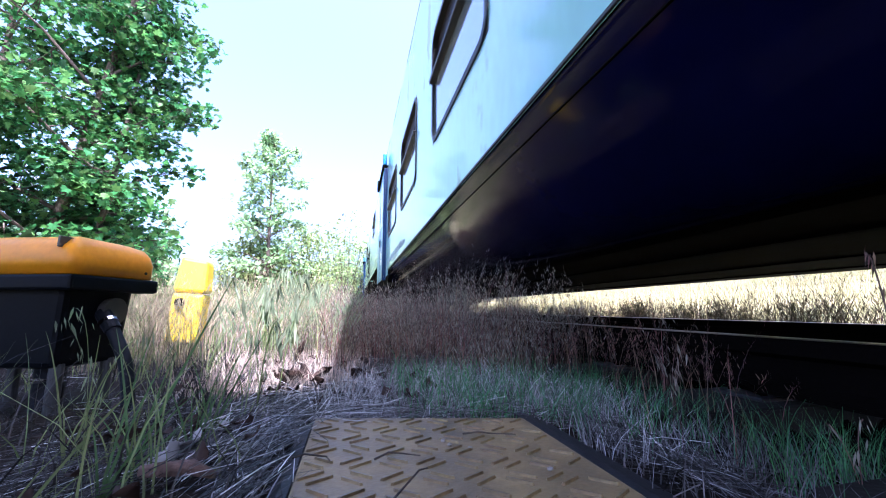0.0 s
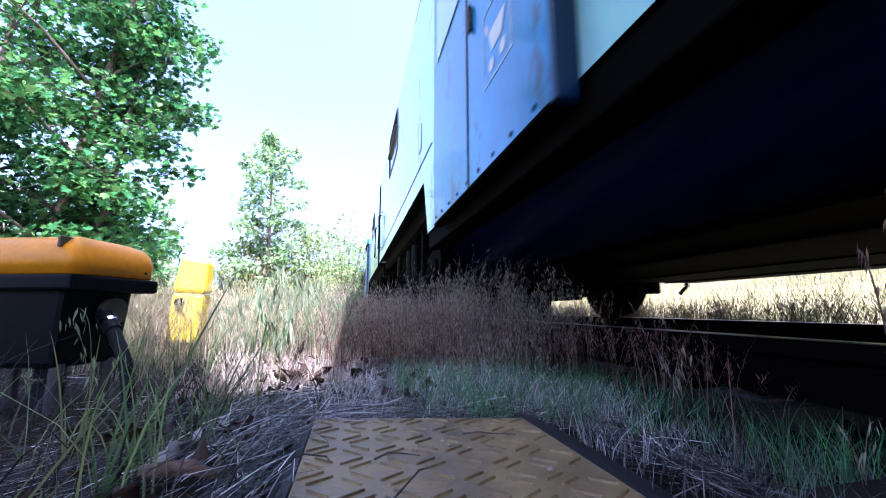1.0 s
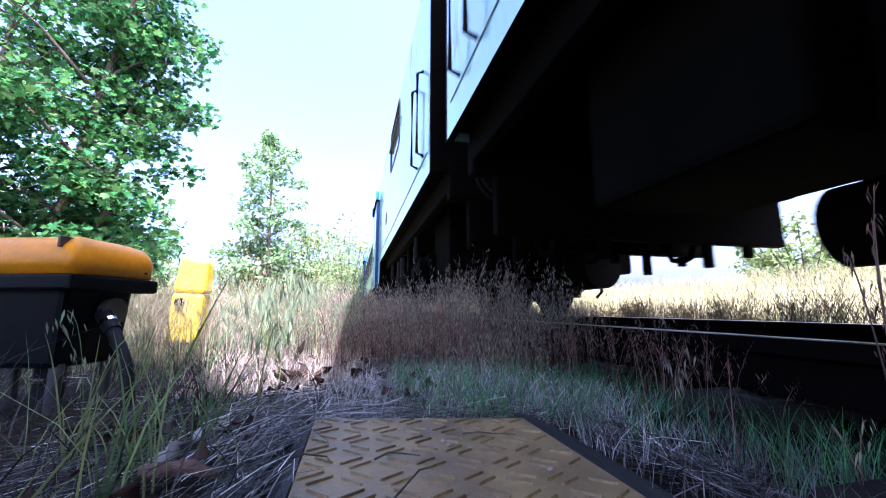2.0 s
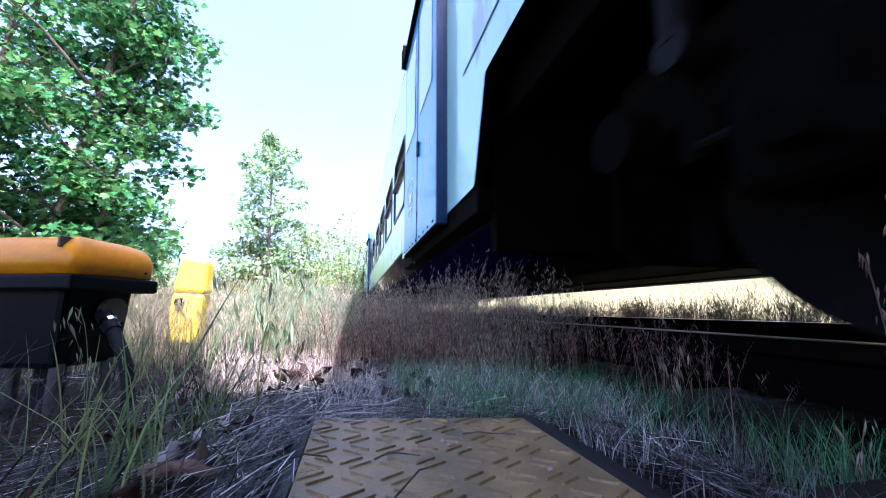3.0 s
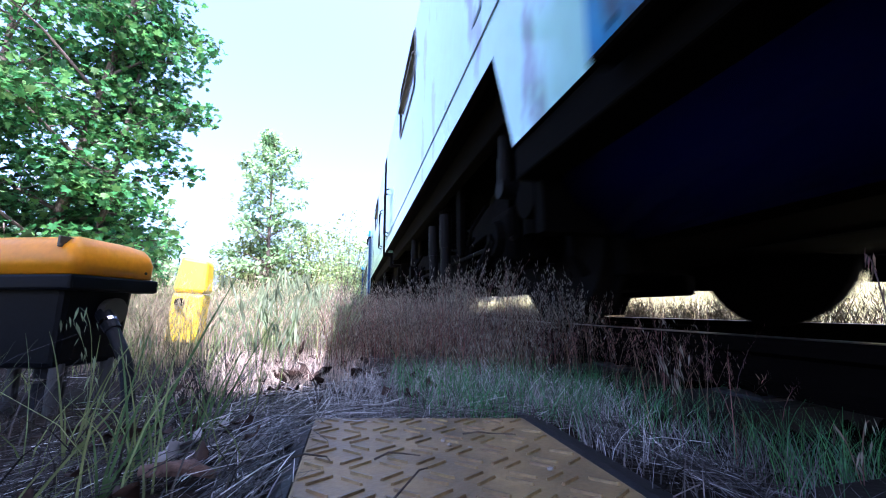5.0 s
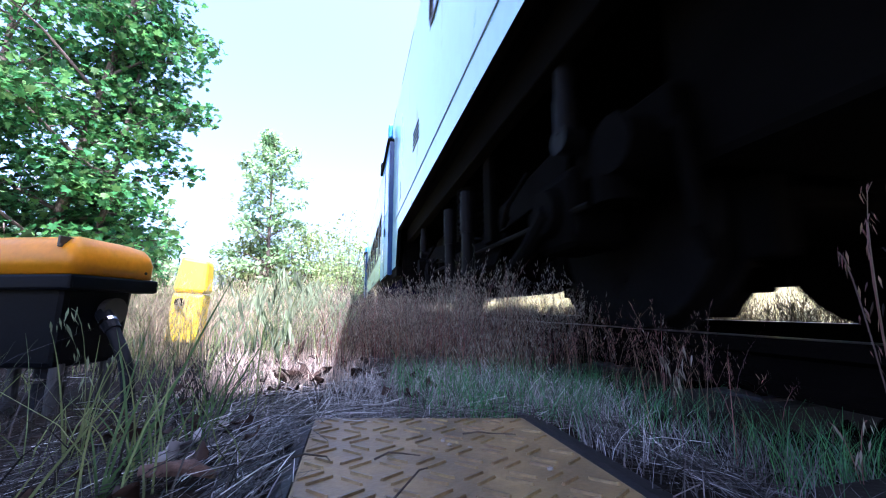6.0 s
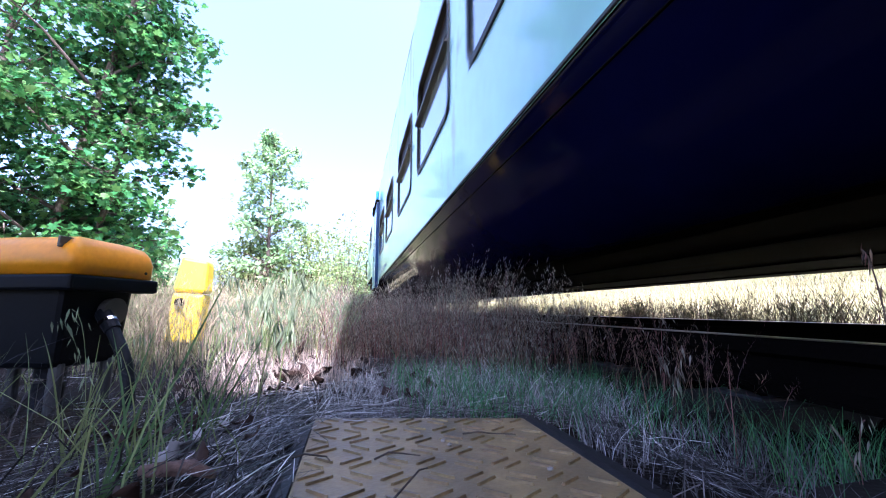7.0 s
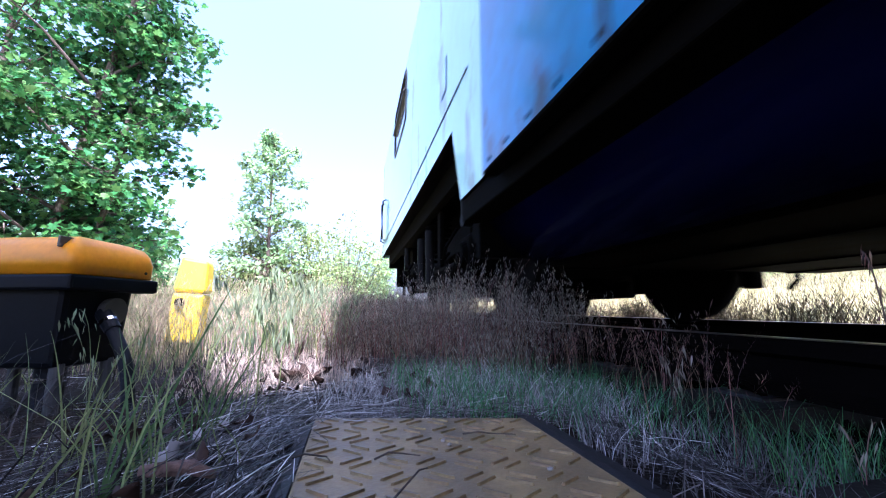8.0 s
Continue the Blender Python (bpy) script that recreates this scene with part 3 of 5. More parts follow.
def coach():
    c = thing("double_deck_coach", "pale blue-white double-deck railway coach with blue doors, rolling on the track", "railway coach", "coaches of the train")
    body = part("body", coach_body(), [M_BODY, M_ROOF, M_UNDER], c)
    so = body.modifiers.new("wall", "SOLIDIFY")
    so.thickness, so.offset = 0.045, -1
    # rims and inner faces take the near-black tone, standing for shade below
    so.material_offset, so.material_offset_rim = 2, 2
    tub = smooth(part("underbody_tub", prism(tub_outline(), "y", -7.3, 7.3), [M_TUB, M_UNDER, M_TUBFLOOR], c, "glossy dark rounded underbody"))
    # downward and end faces get the darker tones that stand for shade
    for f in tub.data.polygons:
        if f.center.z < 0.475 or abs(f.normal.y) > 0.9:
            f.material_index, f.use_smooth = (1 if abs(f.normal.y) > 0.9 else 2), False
    for x in (-0.55, 0.1, 0.62):
        part("floor_seam", box(x - 0.02, x + 0.02, -7.28, 7.28, 0.4535, 0.4605, 0.002), M_UNDER, c)
    for q in (-1, 1):
        xa, xb = sorted((q * (HW - 0.038), q * (HW - 0.0445)))
        part("side_seam", box(xa, xb, -7.28, 7.28, Z_SIDE - 0.062, Z_SIDE - 0.058, 0.001), M_STEEL, c)
    part("lower_floor", box(-1.3, 1.3, -7.3, 7.3, 0.96, 1.0), M_INNER, c)
    part("middle_floor", box(-1.33, 1.33, -7.3, 7.3, 2.33, 2.40), M_INNER, c)
    for s in (-1, 1):
        y0, y1 = (-HALF + 0.03, -7.4) if s < 0 else (7.4, HALF - 0.03)
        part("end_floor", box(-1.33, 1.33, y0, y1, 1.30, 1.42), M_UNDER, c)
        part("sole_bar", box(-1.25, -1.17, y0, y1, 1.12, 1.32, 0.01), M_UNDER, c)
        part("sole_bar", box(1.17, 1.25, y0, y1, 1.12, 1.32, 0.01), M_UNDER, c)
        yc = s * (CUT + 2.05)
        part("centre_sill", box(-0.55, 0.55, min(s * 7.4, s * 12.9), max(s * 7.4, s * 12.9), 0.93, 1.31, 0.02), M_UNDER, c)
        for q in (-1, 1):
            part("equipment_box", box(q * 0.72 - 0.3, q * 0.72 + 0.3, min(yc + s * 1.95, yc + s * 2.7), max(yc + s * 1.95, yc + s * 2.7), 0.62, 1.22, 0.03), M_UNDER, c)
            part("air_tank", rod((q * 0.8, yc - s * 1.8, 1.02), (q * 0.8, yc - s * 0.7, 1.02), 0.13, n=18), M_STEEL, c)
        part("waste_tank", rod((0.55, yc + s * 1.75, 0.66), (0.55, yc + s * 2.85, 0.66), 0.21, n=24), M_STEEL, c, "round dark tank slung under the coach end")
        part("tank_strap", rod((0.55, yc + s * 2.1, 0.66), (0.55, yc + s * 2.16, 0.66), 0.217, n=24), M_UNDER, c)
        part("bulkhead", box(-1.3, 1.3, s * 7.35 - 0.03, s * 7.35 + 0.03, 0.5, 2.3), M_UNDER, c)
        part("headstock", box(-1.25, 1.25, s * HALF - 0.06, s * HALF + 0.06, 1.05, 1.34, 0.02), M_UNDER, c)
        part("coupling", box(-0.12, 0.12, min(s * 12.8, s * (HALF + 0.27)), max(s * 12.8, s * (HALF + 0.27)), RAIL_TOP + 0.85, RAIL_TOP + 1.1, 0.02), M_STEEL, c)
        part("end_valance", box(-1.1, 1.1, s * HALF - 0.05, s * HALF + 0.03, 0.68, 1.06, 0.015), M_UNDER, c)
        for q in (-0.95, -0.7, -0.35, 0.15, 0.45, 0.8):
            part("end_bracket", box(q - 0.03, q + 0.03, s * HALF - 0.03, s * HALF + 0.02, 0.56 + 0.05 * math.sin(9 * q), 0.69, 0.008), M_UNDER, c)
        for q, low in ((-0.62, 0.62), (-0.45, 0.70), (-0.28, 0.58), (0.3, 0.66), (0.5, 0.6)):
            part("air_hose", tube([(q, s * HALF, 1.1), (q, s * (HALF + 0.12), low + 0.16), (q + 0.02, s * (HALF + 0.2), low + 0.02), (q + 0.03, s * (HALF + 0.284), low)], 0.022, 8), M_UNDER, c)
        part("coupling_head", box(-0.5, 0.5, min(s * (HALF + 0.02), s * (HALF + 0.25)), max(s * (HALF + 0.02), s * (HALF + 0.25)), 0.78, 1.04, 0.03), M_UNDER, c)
        part("gangway", box(-0.5, 0.5, s * HALF + (0 if s > 0 else -0.3), s * HALF + (0.3 if s > 0 else 0), 1.3, 3.5, 0.08), M_RUBBER, c, "black rubber gangway")
        for q in (-1, 1):
            bf = part("buffer", rod((q * 0.875, s * HALF, RAIL_TOP + 1.06), (q * 0.875, s * (HALF + 0.24), RAIL_TOP + 1.06), 0.09, n=16), M_UNDER, c)
            part("buffer_plate", rod((q * 0.875, s * (HALF + 0.22), RAIL_TOP + 1.06), (q * 0.875, s * (HALF + 0.26), RAIL_TOP + 1.06), 0.24, n=24), M_STEEL, bf)
            window(c, s * HI_Y - 0.65, s * HI_Y + 0.65, Z_H0, Z_H1, q)
            # the step below the door
            xa, xb = sorted((q * (HW - 0.3), q * (HW - 0.012)))
            ya, yb = sorted((STEP_REAR + 0.03 if s > 0 else STEP_FRONT - 0.03, s * 7.36))
            part("step_board", box(xa, xb, ya, yb, 0.68, Z_STEP - 0.002, 0.008), M_UNDER, c, "dark step board below the door")
            ya, yb = (5.36, 6.82) if s > 0 else (-6.80, -5.27)
            door(c, q, ya, yb, s * 6.07)
            hx = q * (HW + 0.055)
            for yy in (12.55, 12.85):
                part("grab_rail", tube([(q * (HW - 0.01), s * yy, 1.5), (hx, s * yy, 1.53), (hx, s * yy, 2.25), (q * (HW - 0.01), s * yy, 2.28)], 0.014, 7), M_STEEL, c)
            xa, xb = sorted((q * HW, q * (HW + 0.004)))
            bm = box(xa, xb, s * 7.72 - 0.07, s * 7.72 + 0.07, 1.60, 1.84, 0.001)
            sign = part("notice", bm, M_INK, c, "small framed notice")
            xa, xb = sorted((q * (HW + 0.003), q * (HW + 0.006)))
            part("notice_face", box(xa, xb, s * 7.72 - 0.055, s * 7.72 + 0.055, 1.615, 1.825), M_BODY, sign)
            xa, xb = sorted((q * HW, q * (HW + 0.006)))
            ya, yb = sorted((s * 7.2, s * (HALF - 0.1)))
            part("seam_strip", box(xa, xb, ya, yb, 1.452, 1.460), M_INK, c)
            for k in range(4 if s < 0 else 0):
                part("louvre", box(xa, xb, s * 9.0 - 0.17, s * 9.0 + 0.17, 1.78 + 0.055 * k, 1.80 + 0.055 * k), M_RUBBER, c)
    for q in (-1, 1):
        for y in WIN_Y:
            window(c, y - WIN_W / 2, y + WIN_W / 2, Z_W0, Z_W1, q)
            xa, xb = sorted((q * 1.20, q * 1.22))
            part("blind", box(xa, xb, y - 0.6, y + 0.6, 1.9, 2.32), M_CURTAIN, c, "dark red window blind")
        for y in UP_Y:
            window(c, y - WIN_W / 2, y + WIN_W / 2, 3.40, 4.0, q)
        xa, xb = sorted((q * HW, q * (HW + 0.008)))
        part("drip_strip", box(xa, xb, STEP_FRONT + 0.01, STEP_REAR - 0.01, Z_SIDE + 0.002, Z_SIDE + 0.014, 0.002), M_RUBBER, c)
        lettering(c, q)
    bogie(c, -CUT - 2.245, 1.27)
    bogie(c, CUT + 1.93, 1.33)
    return c


def wheelsets_of(c):
    out = []
    for o in c.children_recursive:
        if o.name.split(".")[0] == "wheelset":
            out.append((o, o.matrix_basis.translation.y))
    return out


COACH_AT = (1.395, 28.245, 55.095)      # the coaches' middles at the start, along the track
SPEED, GAIN = 5.733, 0.46             # metres a second, and how much it picks up each second


def travelled(t):
    return SPEED * t + 0.5 * GAIN * t * t


first = coach()
COACHES = [first] + [copy_thing(first, pose(TRACK_X, y, 0)) for y in COACH_AT[1:]]


def motions():
    for c, y in zip(COACHES, COACH_AT):
        walk(c, [(k / 10, pose(TRACK_X, y - travelled(k / 10), 0)) for k in range(81)])
        for w, wy in wheelsets_of(c):
            rows = []
            for k in range(121):
                t = k / 15
                rows.append((t, pose(0, wy, RAIL_TOP + 0.46, math.degrees(travelled(t) / 0.46))))
            walk(w, rows)
    # grass stirs in the wind
    for i, g in enumerate(PLANTS + NODDING):
        m = g.matrix_basis.copy()
        big = 1.2 if g in PLANTS else 2.6
        rows = []
        for k in range(28):
            t = 0.3 * k if k < 27 else 8.0
            rows.append((t, m @ pose(0, 0, 0, 0.6 * big * math.sin(1.9 * t + i), big * math.sin(2.6 * t + 1.7 * i) + 0.4 * big * math.sin(5.1 * t + i))))
        walk(g, rows)


# ---- cover plate under the camera ----
def plate():
    p = thing("tread_plate", "dusty yellow tread plate with raised bars lying beside the track", "cover plate", at=pose(0, 0, 0))
    outline = [(-0.066, -0.35), (0.332, -0.35), (0.332, 0.741), (-0.066, 0.832)]
    part("sheet", prism(outline, "z", 0.012, 0.03, 0.003), M_PLATE, p)
    part("edge_strip", prism([(0.334, 0.012), (0.334, 0.027), (0.352, 0.026), (0.41, 0.004), (0.41, -0.02)], "y", -0.35, 0.80, 0.002), M_EDGE, p, "black rubber edging")
    part("edge_strip", prism([(-0.068, 0.010), (-0.068, 0.027), (-0.082, 0.024), (-0.10, 0.0), (-0.09, -0.01)], "y", -0.35, 0.80, 0.002), M_EDGE, p, "black rubber edging")
    # raised bars, in pairs that turn from cell to cell
    one = prism([(-0.0165, -0.0026), (0.0165, -0.0026), (0.019, 0), (0.0165, 0.0026), (-0.0165, 0.0026), (-0.019, 0)], "z", -0.001, 0.0032)
    for v in one.verts:
        if v.co.z > 0:
            v.co.x *= 0.93
            v.co.y *= 0.6
    bar_mesh = finish(one, "bar")
    bar_mesh.materials.append(M_BAR)
    rng = random.Random(3)
    slope = -0.091 / 0.398
    rest = bmesh.new()
    for j in range(22):
        for i in range(8):
            a = 36 if (i + j) % 2 else -36
            for k in (-1, 1):
                x = -0.066 + 0.026 + i * 0.0505
                y = 0.832 - 0.03 - j * 0.0505 + slope * (x + 0.066)
                n = Vector((-math.sin(radians(a)), math.cos(radians(a))))
                x, y = x + k * 0.0100 * n.x, y + k * 0.0100 * n.y
                if not -0.05 < x < 0.315:
                    continue
                m = pose(x, y, 0.030, 0, 0, a - 6 + rng.uniform(-2, 2))
                if y > 0.2:
                    ob = new("bar", bar_mesh)
                    ob.parent, ob.matrix_basis = p, m
                else:
                    tmp = bmesh.new()
                    tmp.from_mesh(bar_mesh)
                    tmp.transform(m)
                    join(rest, tmp)
    tagged(part("bar_field", rest, M_BAR, p), kind="stuff")


# ---- trackside boxes ----
def junction_box():
    b = thing("junction_box", "dark plastic trackside junction box with an orange-yellow lid on short legs", "junction box", at=pose(-0.624, 1.035, 0, 0, 0, -17))
    w, d = 0.40, 0.235        # it reaches back to the left and away
    body = prism([(-w + 0.03, 0.02), (-0.035, 0.02), (-0.035, d - 0.03), (-w + 0.03, d - 0.03)], "z", 0.105, 0.30, 0.014)
    for v in body.verts:
        if v.co.z < 0.2:
            v.co.x = -w / 2 + (v.co.x + w / 2) * 0.93
            v.co.y = d / 2 + (v.co.y - d / 2) * 0.93
    part("housing", body, M_BOX, b, "dark grey plastic housing")
    part("flange", prism([(-w - 0.004, -0.006), (0.004, -0.006), (0.004, d + 0.006), (-w - 0.004, d + 0.006)], "z", 0.284, 0.320, 0.006), M_BOX, b, "dark grey rim below the lid")
    lid = bmesh.new()
    rings = []
    for z, g in ((0.322, 0.0), (0.358, 0.002), (0.387, -0.006), (0.405, -0.022), (0.416, -0.05), (0.420, -0.10)):
        ring = []
        r = 0.03
        for cx, cy, a0 in ((-r, d - r, 0), (-w + r, d - r, 90), (-w + r, r, 180), (-r, r, 270)):
            for k in range(6):
                a = radians(a0 + 18 * k)
                x, y = cx + (r + max(g, -r)) * math.cos(a), cy + (r + max(g, -r)) * math.sin(a)
                if g < -r:
                    x = -w / 2 + (x + w / 2) * (w / 2 + g) / (w / 2 - r)
                    y = d / 2 + (y - d / 2) * (d / 2 + max(g, -0.09)) / (d / 2 - r)
                zz = z - (0.008 * max(0, (y - 0.10) / d) if z > 0.36 else 0)
                ring.append(lid.verts.new((x, y, zz)))
        rings.append(ring)
    for a, c in zip(rings, rings[1:]):
        for k in range(24):
            lid.faces.new((a[k], a[(k + 1) % 24], c[(k + 1) % 24], c[k]))
    lid.faces.new(rings[-1]), lid.faces.new(rings[0][::-1])
    lid_ob = smooth(part("lid", lid, M_LID, b, "weathered orange-yellow plastic lid"))
    part("notch", box(-0.047, -0.040, -0.003, 0.03, 0.383, 0.409, 0.002), M_BRASS, lid_ob)
    part("rivet", rod((-0.001, 0.195, 0.338), (0.0035, 0.195, 0.338), 0.004, n=10), M_RUBBER, lid_ob)
    for x, y in ((-0.06, 0.05), (-w + 0.08, 0.05), (-0.06, d - 0.06), (-w + 0.08, d - 0.06)):
        part("leg", rod((x, y, -0.03), (x, y, 0.115), 0.014, n=14), M_LEG, b, "grey metal leg")
    part("plug_disc", rod((-0.04, 0.14, 0.235), (-0.018, 0.14, 0.235), 0.034, n=24), M_BRASS, b, "round blanking plug")
    g = part("cable_gland", rod((-0.035, 0.12, 0.232), (0.012, 0.108, 0.188), 0.018, n=14), M_HOSE, b)
    part("gland_nut", rod((-0.012, 0.114, 0.211), (-0.005, 0.112, 0.204), 0.0205, n=12), M_CHROME, g, "bright metal ring")
    part("cable", smooth_tube([(0.006, 0.109, 0.194), (0.034, 0.102, 0.160), (0.066, 0.094, 0.115), (0.088, 0.086, 0.06), (0.100, 0.080, 0.01), (0.104, 0.078, -0.03)], 0.0145), M_HOSE, b, "black cable running into the ground")
    part("conduit", smooth_tube([(-0.13, 0.1, 0.11), (-0.13, 0.1, 0.05), (-0.12, 0.09, -0.03)], 0.03), M_HOSE, b)


def smooth_tube(pts, r, n=12):
    pts = [Vector(p) for p in pts]
    fine = []
    for i in range(len(pts) - 1):
        p0, p1, p2, p3 = pts[max(i - 1, 0)], pts[i], pts[i + 1], pts[min(i + 2, len(pts) - 1)]
        for k in range(5):
            t = k / 5
            fine.append(0.5 * ((2 * p1) + (p2 - p0) * t + (2 * p0 - 5 * p1 + 4 * p2 - p3) * t * t + (3 * p1 - p0 - 3 * p2 + p3) * t ** 3))
    fine.append(pts[-1])
    bm = tube(fine, r, n)
    for f in bm.faces:
        f.smooth = True
    return bm


def marker_box():
    b = thing("marker_box", "leaning bright yellow plastic trackside box in tall grass", "trackside box", at=pose(-0.835, 2.24, 0, 0, 4, 4))
    part("housing", prism([(-0.072, -0.07), (0.066, -0.07), (0.066, 0.07), (-0.072, 0.07)], "z", 0.08, 0.318, 0.012), M_YELLOW, b)
    lid = prism([(-0.075, -0.073), (0.070, -0.073), (0.070, 0.074), (-0.075, 0.074)], "z", 0.324, 0.50, 0.018)
    for v in lid.verts:
        if v.co.z > 0.45:
            v.co.x = v.co.x * 0.86
            v.co.y = v.co.y * 0.85
            v.co.z += 0.25 * (v.co.x + 0.02) * -0.4
    part("lid", lid, M_YELLOW, b)
    lk = part("latch", rod((-0.03, -0.072, 0.275), (-0.03, -0.09, 0.275), 0.022, n=14), M_STEEL, b, "dark metal latch")
    part("latch_pin", rod((-0.03, -0.088, 0.275), (-0.03, -0.098, 0.275), 0.008, n=10), M_CHROME, lk)
    part("post", rod((-0.01, 0.01, -0.06), (-0.01, 0.01, 0.09), 0.03, n=12), M_STEEL, b)


plate()
junction_box()
marker_box()


# ---- grass ----
def strips(name, base, direction, height, width, bend, material, label, category="grass", levels=4, droop=0.0, seed=0, sway=None, spikes=None, seed_mat=None, spike_len=0.014, seed_from=0.62):
    """Many tapered blades or stalks as one mesh. base: n x 3; direction: the way they lean; bend: how far the tip goes sideways."""
    rng = np.random.default_rng(seed)
    n = len(base)
    s = np.linspace(0, 1, levels + 1)
    lean = np.stack([np.cos(direction), np.sin(direction), np.zeros(n)], 1)
    face = rng.uniform(0, 2 * np.pi, n)
    across = np.stack([np.cos(face), np.sin(face), np.zeros(n)], 1)
    mid = base[:, None, :] + lean[:, None, :] * (bend[:, None] * s ** 2)[..., None]
    mid[:, :, 2] += height[:, None] * (s - droop * s ** 3)
    half = (width[:, None] * (1 - 0.85 * s ** 1.5))[..., None] * across[:, None, :] / 2
    v = np.stack([mid - half, mid + half], 2).reshape(-1, 3)
    k = (levels + 1) * 2
    q = np.array([[2 * i, 2 * i + 1, 2 * i + 3, 2 * i + 2] for i in range(levels)])
    faces = (np.arange(n)[:, None, None] * k + q[None]).reshape(-1, 4)
    mats = np.zeros(len(faces), int)
    if spikes:
        j = rng.integers(0, 2, (n, spikes))
        pos = rng.uniform(seed_from, 1.0, (n, spikes))
        idx = np.repeat(np.arange(n), spikes)
        pf = pos.reshape(-1)
        p = base[idx] + lean[idx] * (bend[idx] * pf ** 2)[:, None]
        p[:, 2] += height[idx] * (pf - droop * pf ** 3)
        ang = rng.uniform(0, 2 * np.pi, len(p))
        out = np.stack([np.cos(ang), np.sin(ang), np.zeros(len(p))], 1)
        ln = spike_len * rng.uniform(0.6, 1.3, len(p))
        dirn = out * 0.45 + np.array([0, 0, 1.0]) * rng.choice([-1.0, 0.9, 1.1], len(p))[:, None]
        dirn /= np.linalg.norm(dirn, axis=1)[:, None]
        start = p + dirn * (0.35 * ln)[:, None]
        side = np.cross(dirn, np.stack([-np.sin(ang), np.cos(ang), rng.uniform(-1, 1, len(p))], 1))
        side /= np.linalg.norm(side, axis=1)[:, None] + 1e-9
        w = (ln * (0.05 if spike_len > 0.035 else 0.06))[:, None]
        a, b2 = start, start + dirn * ln[:, None]
        m1, m2 = (a * 0.6 + b2 * 0.4) + side * w, (a * 0.6 + b2 * 0.4) - side * w
        sv = np.stack([a, m1, b2, m2], 1).reshape(-1, 3)
        sf = (np.arange(len(p))[:, None] * 4 + np.arange(4)[None]) + len(v)
        v = np.concatenate([v, sv])
        faces = np.concatenate([faces, sf])
        mats = np.concatenate([mats, np.ones(len(sf), int)])
    me = bpy.data.meshes.new(name)
    me.from_pydata(v.tolist(), [], faces.tolist())
    me.materials.append(material)
    if spikes:
        me.materials.append(seed_mat or material)
        me.polygons.foreach_set("material_index", mats.astype(np.int32))
    me.polygons.foreach_set("use_smooth", np.ones(len(faces), bool))
    me.update()
    ob = new(name, me)
    return tagged(ob, label, category, kind="stuff")


def scatter(n, x0, x1, y0, y1, rng, keep=None, clump=0.0):
    """Places on the ground in a stretch of the plan, gathered in clumps where asked."""
    pts = np.stack([rng.uniform(x0, x1, n), rng.uniform(y0, y1, n)], 1)
    if clump:
        m = max(n // 14, 1)
        c = np.stack([rng.uniform(x0, x1, m), rng.uniform(y0, y1, m)], 1)
        pts = c[rng.integers(0, m, n)] + rng.normal(0, clump, (n, 2))
    if keep is not None:
        pts = pts[keep(pts[:, 0], pts[:, 1])]
    # nothing grows through the plate or the boxes
    off = ~((pts[:, 0] > -0.10) & (pts[:, 0] < 0.40) & (pts[:, 1] < 0.84 - 0.23 * (pts[:, 0] + 0.066)))
    off &= ~((pts[:, 0] > -1.1) & (pts[:, 0] < -0.6) & (pts[:, 1] > 1.0) & (pts[:, 1] < 1.4))
    pts = pts[off]
    z = np.array([ground_height(x, y) for x, y in pts]) - 0.004
    return np.column_stack([pts, z])


def field(name, n, region, h, w, bend, material, label, seed, clump=0.0, keep=None, droop=0.0, spikes=None, seed_mat=None, spike_len=0.014, levels=4, lean_to=None, seed_from=0.62):
    rng = np.random.default_rng(seed)
    base = scatter(n, *region, rng, keep, clump)
    m = len(base)
    ang = rng.uniform(0, 2 * np.pi, m) if lean_to is None else rng.normal(lean_to, 0.9, m)
    swell = np.array([noise.noise(Vector((x * 3.1, y * 2.3, seed))) for x, y, _ in base])
    height = rng.uniform(*h, m) * rng.uniform(0.8, 1.0, m) * (1 + 0.35 * swell) * np.where(rng.random(m) < 0.06, 1.2, 1.0)
    return strips(name, base, ang, height, rng.uniform(*w, m), height * rng.uniform(*bend, m), material, label, droop=droop, seed=seed, spikes=spikes,
                  seed_mat=seed_mat, spike_len=spike_len, levels=levels, seed_from=seed_from)


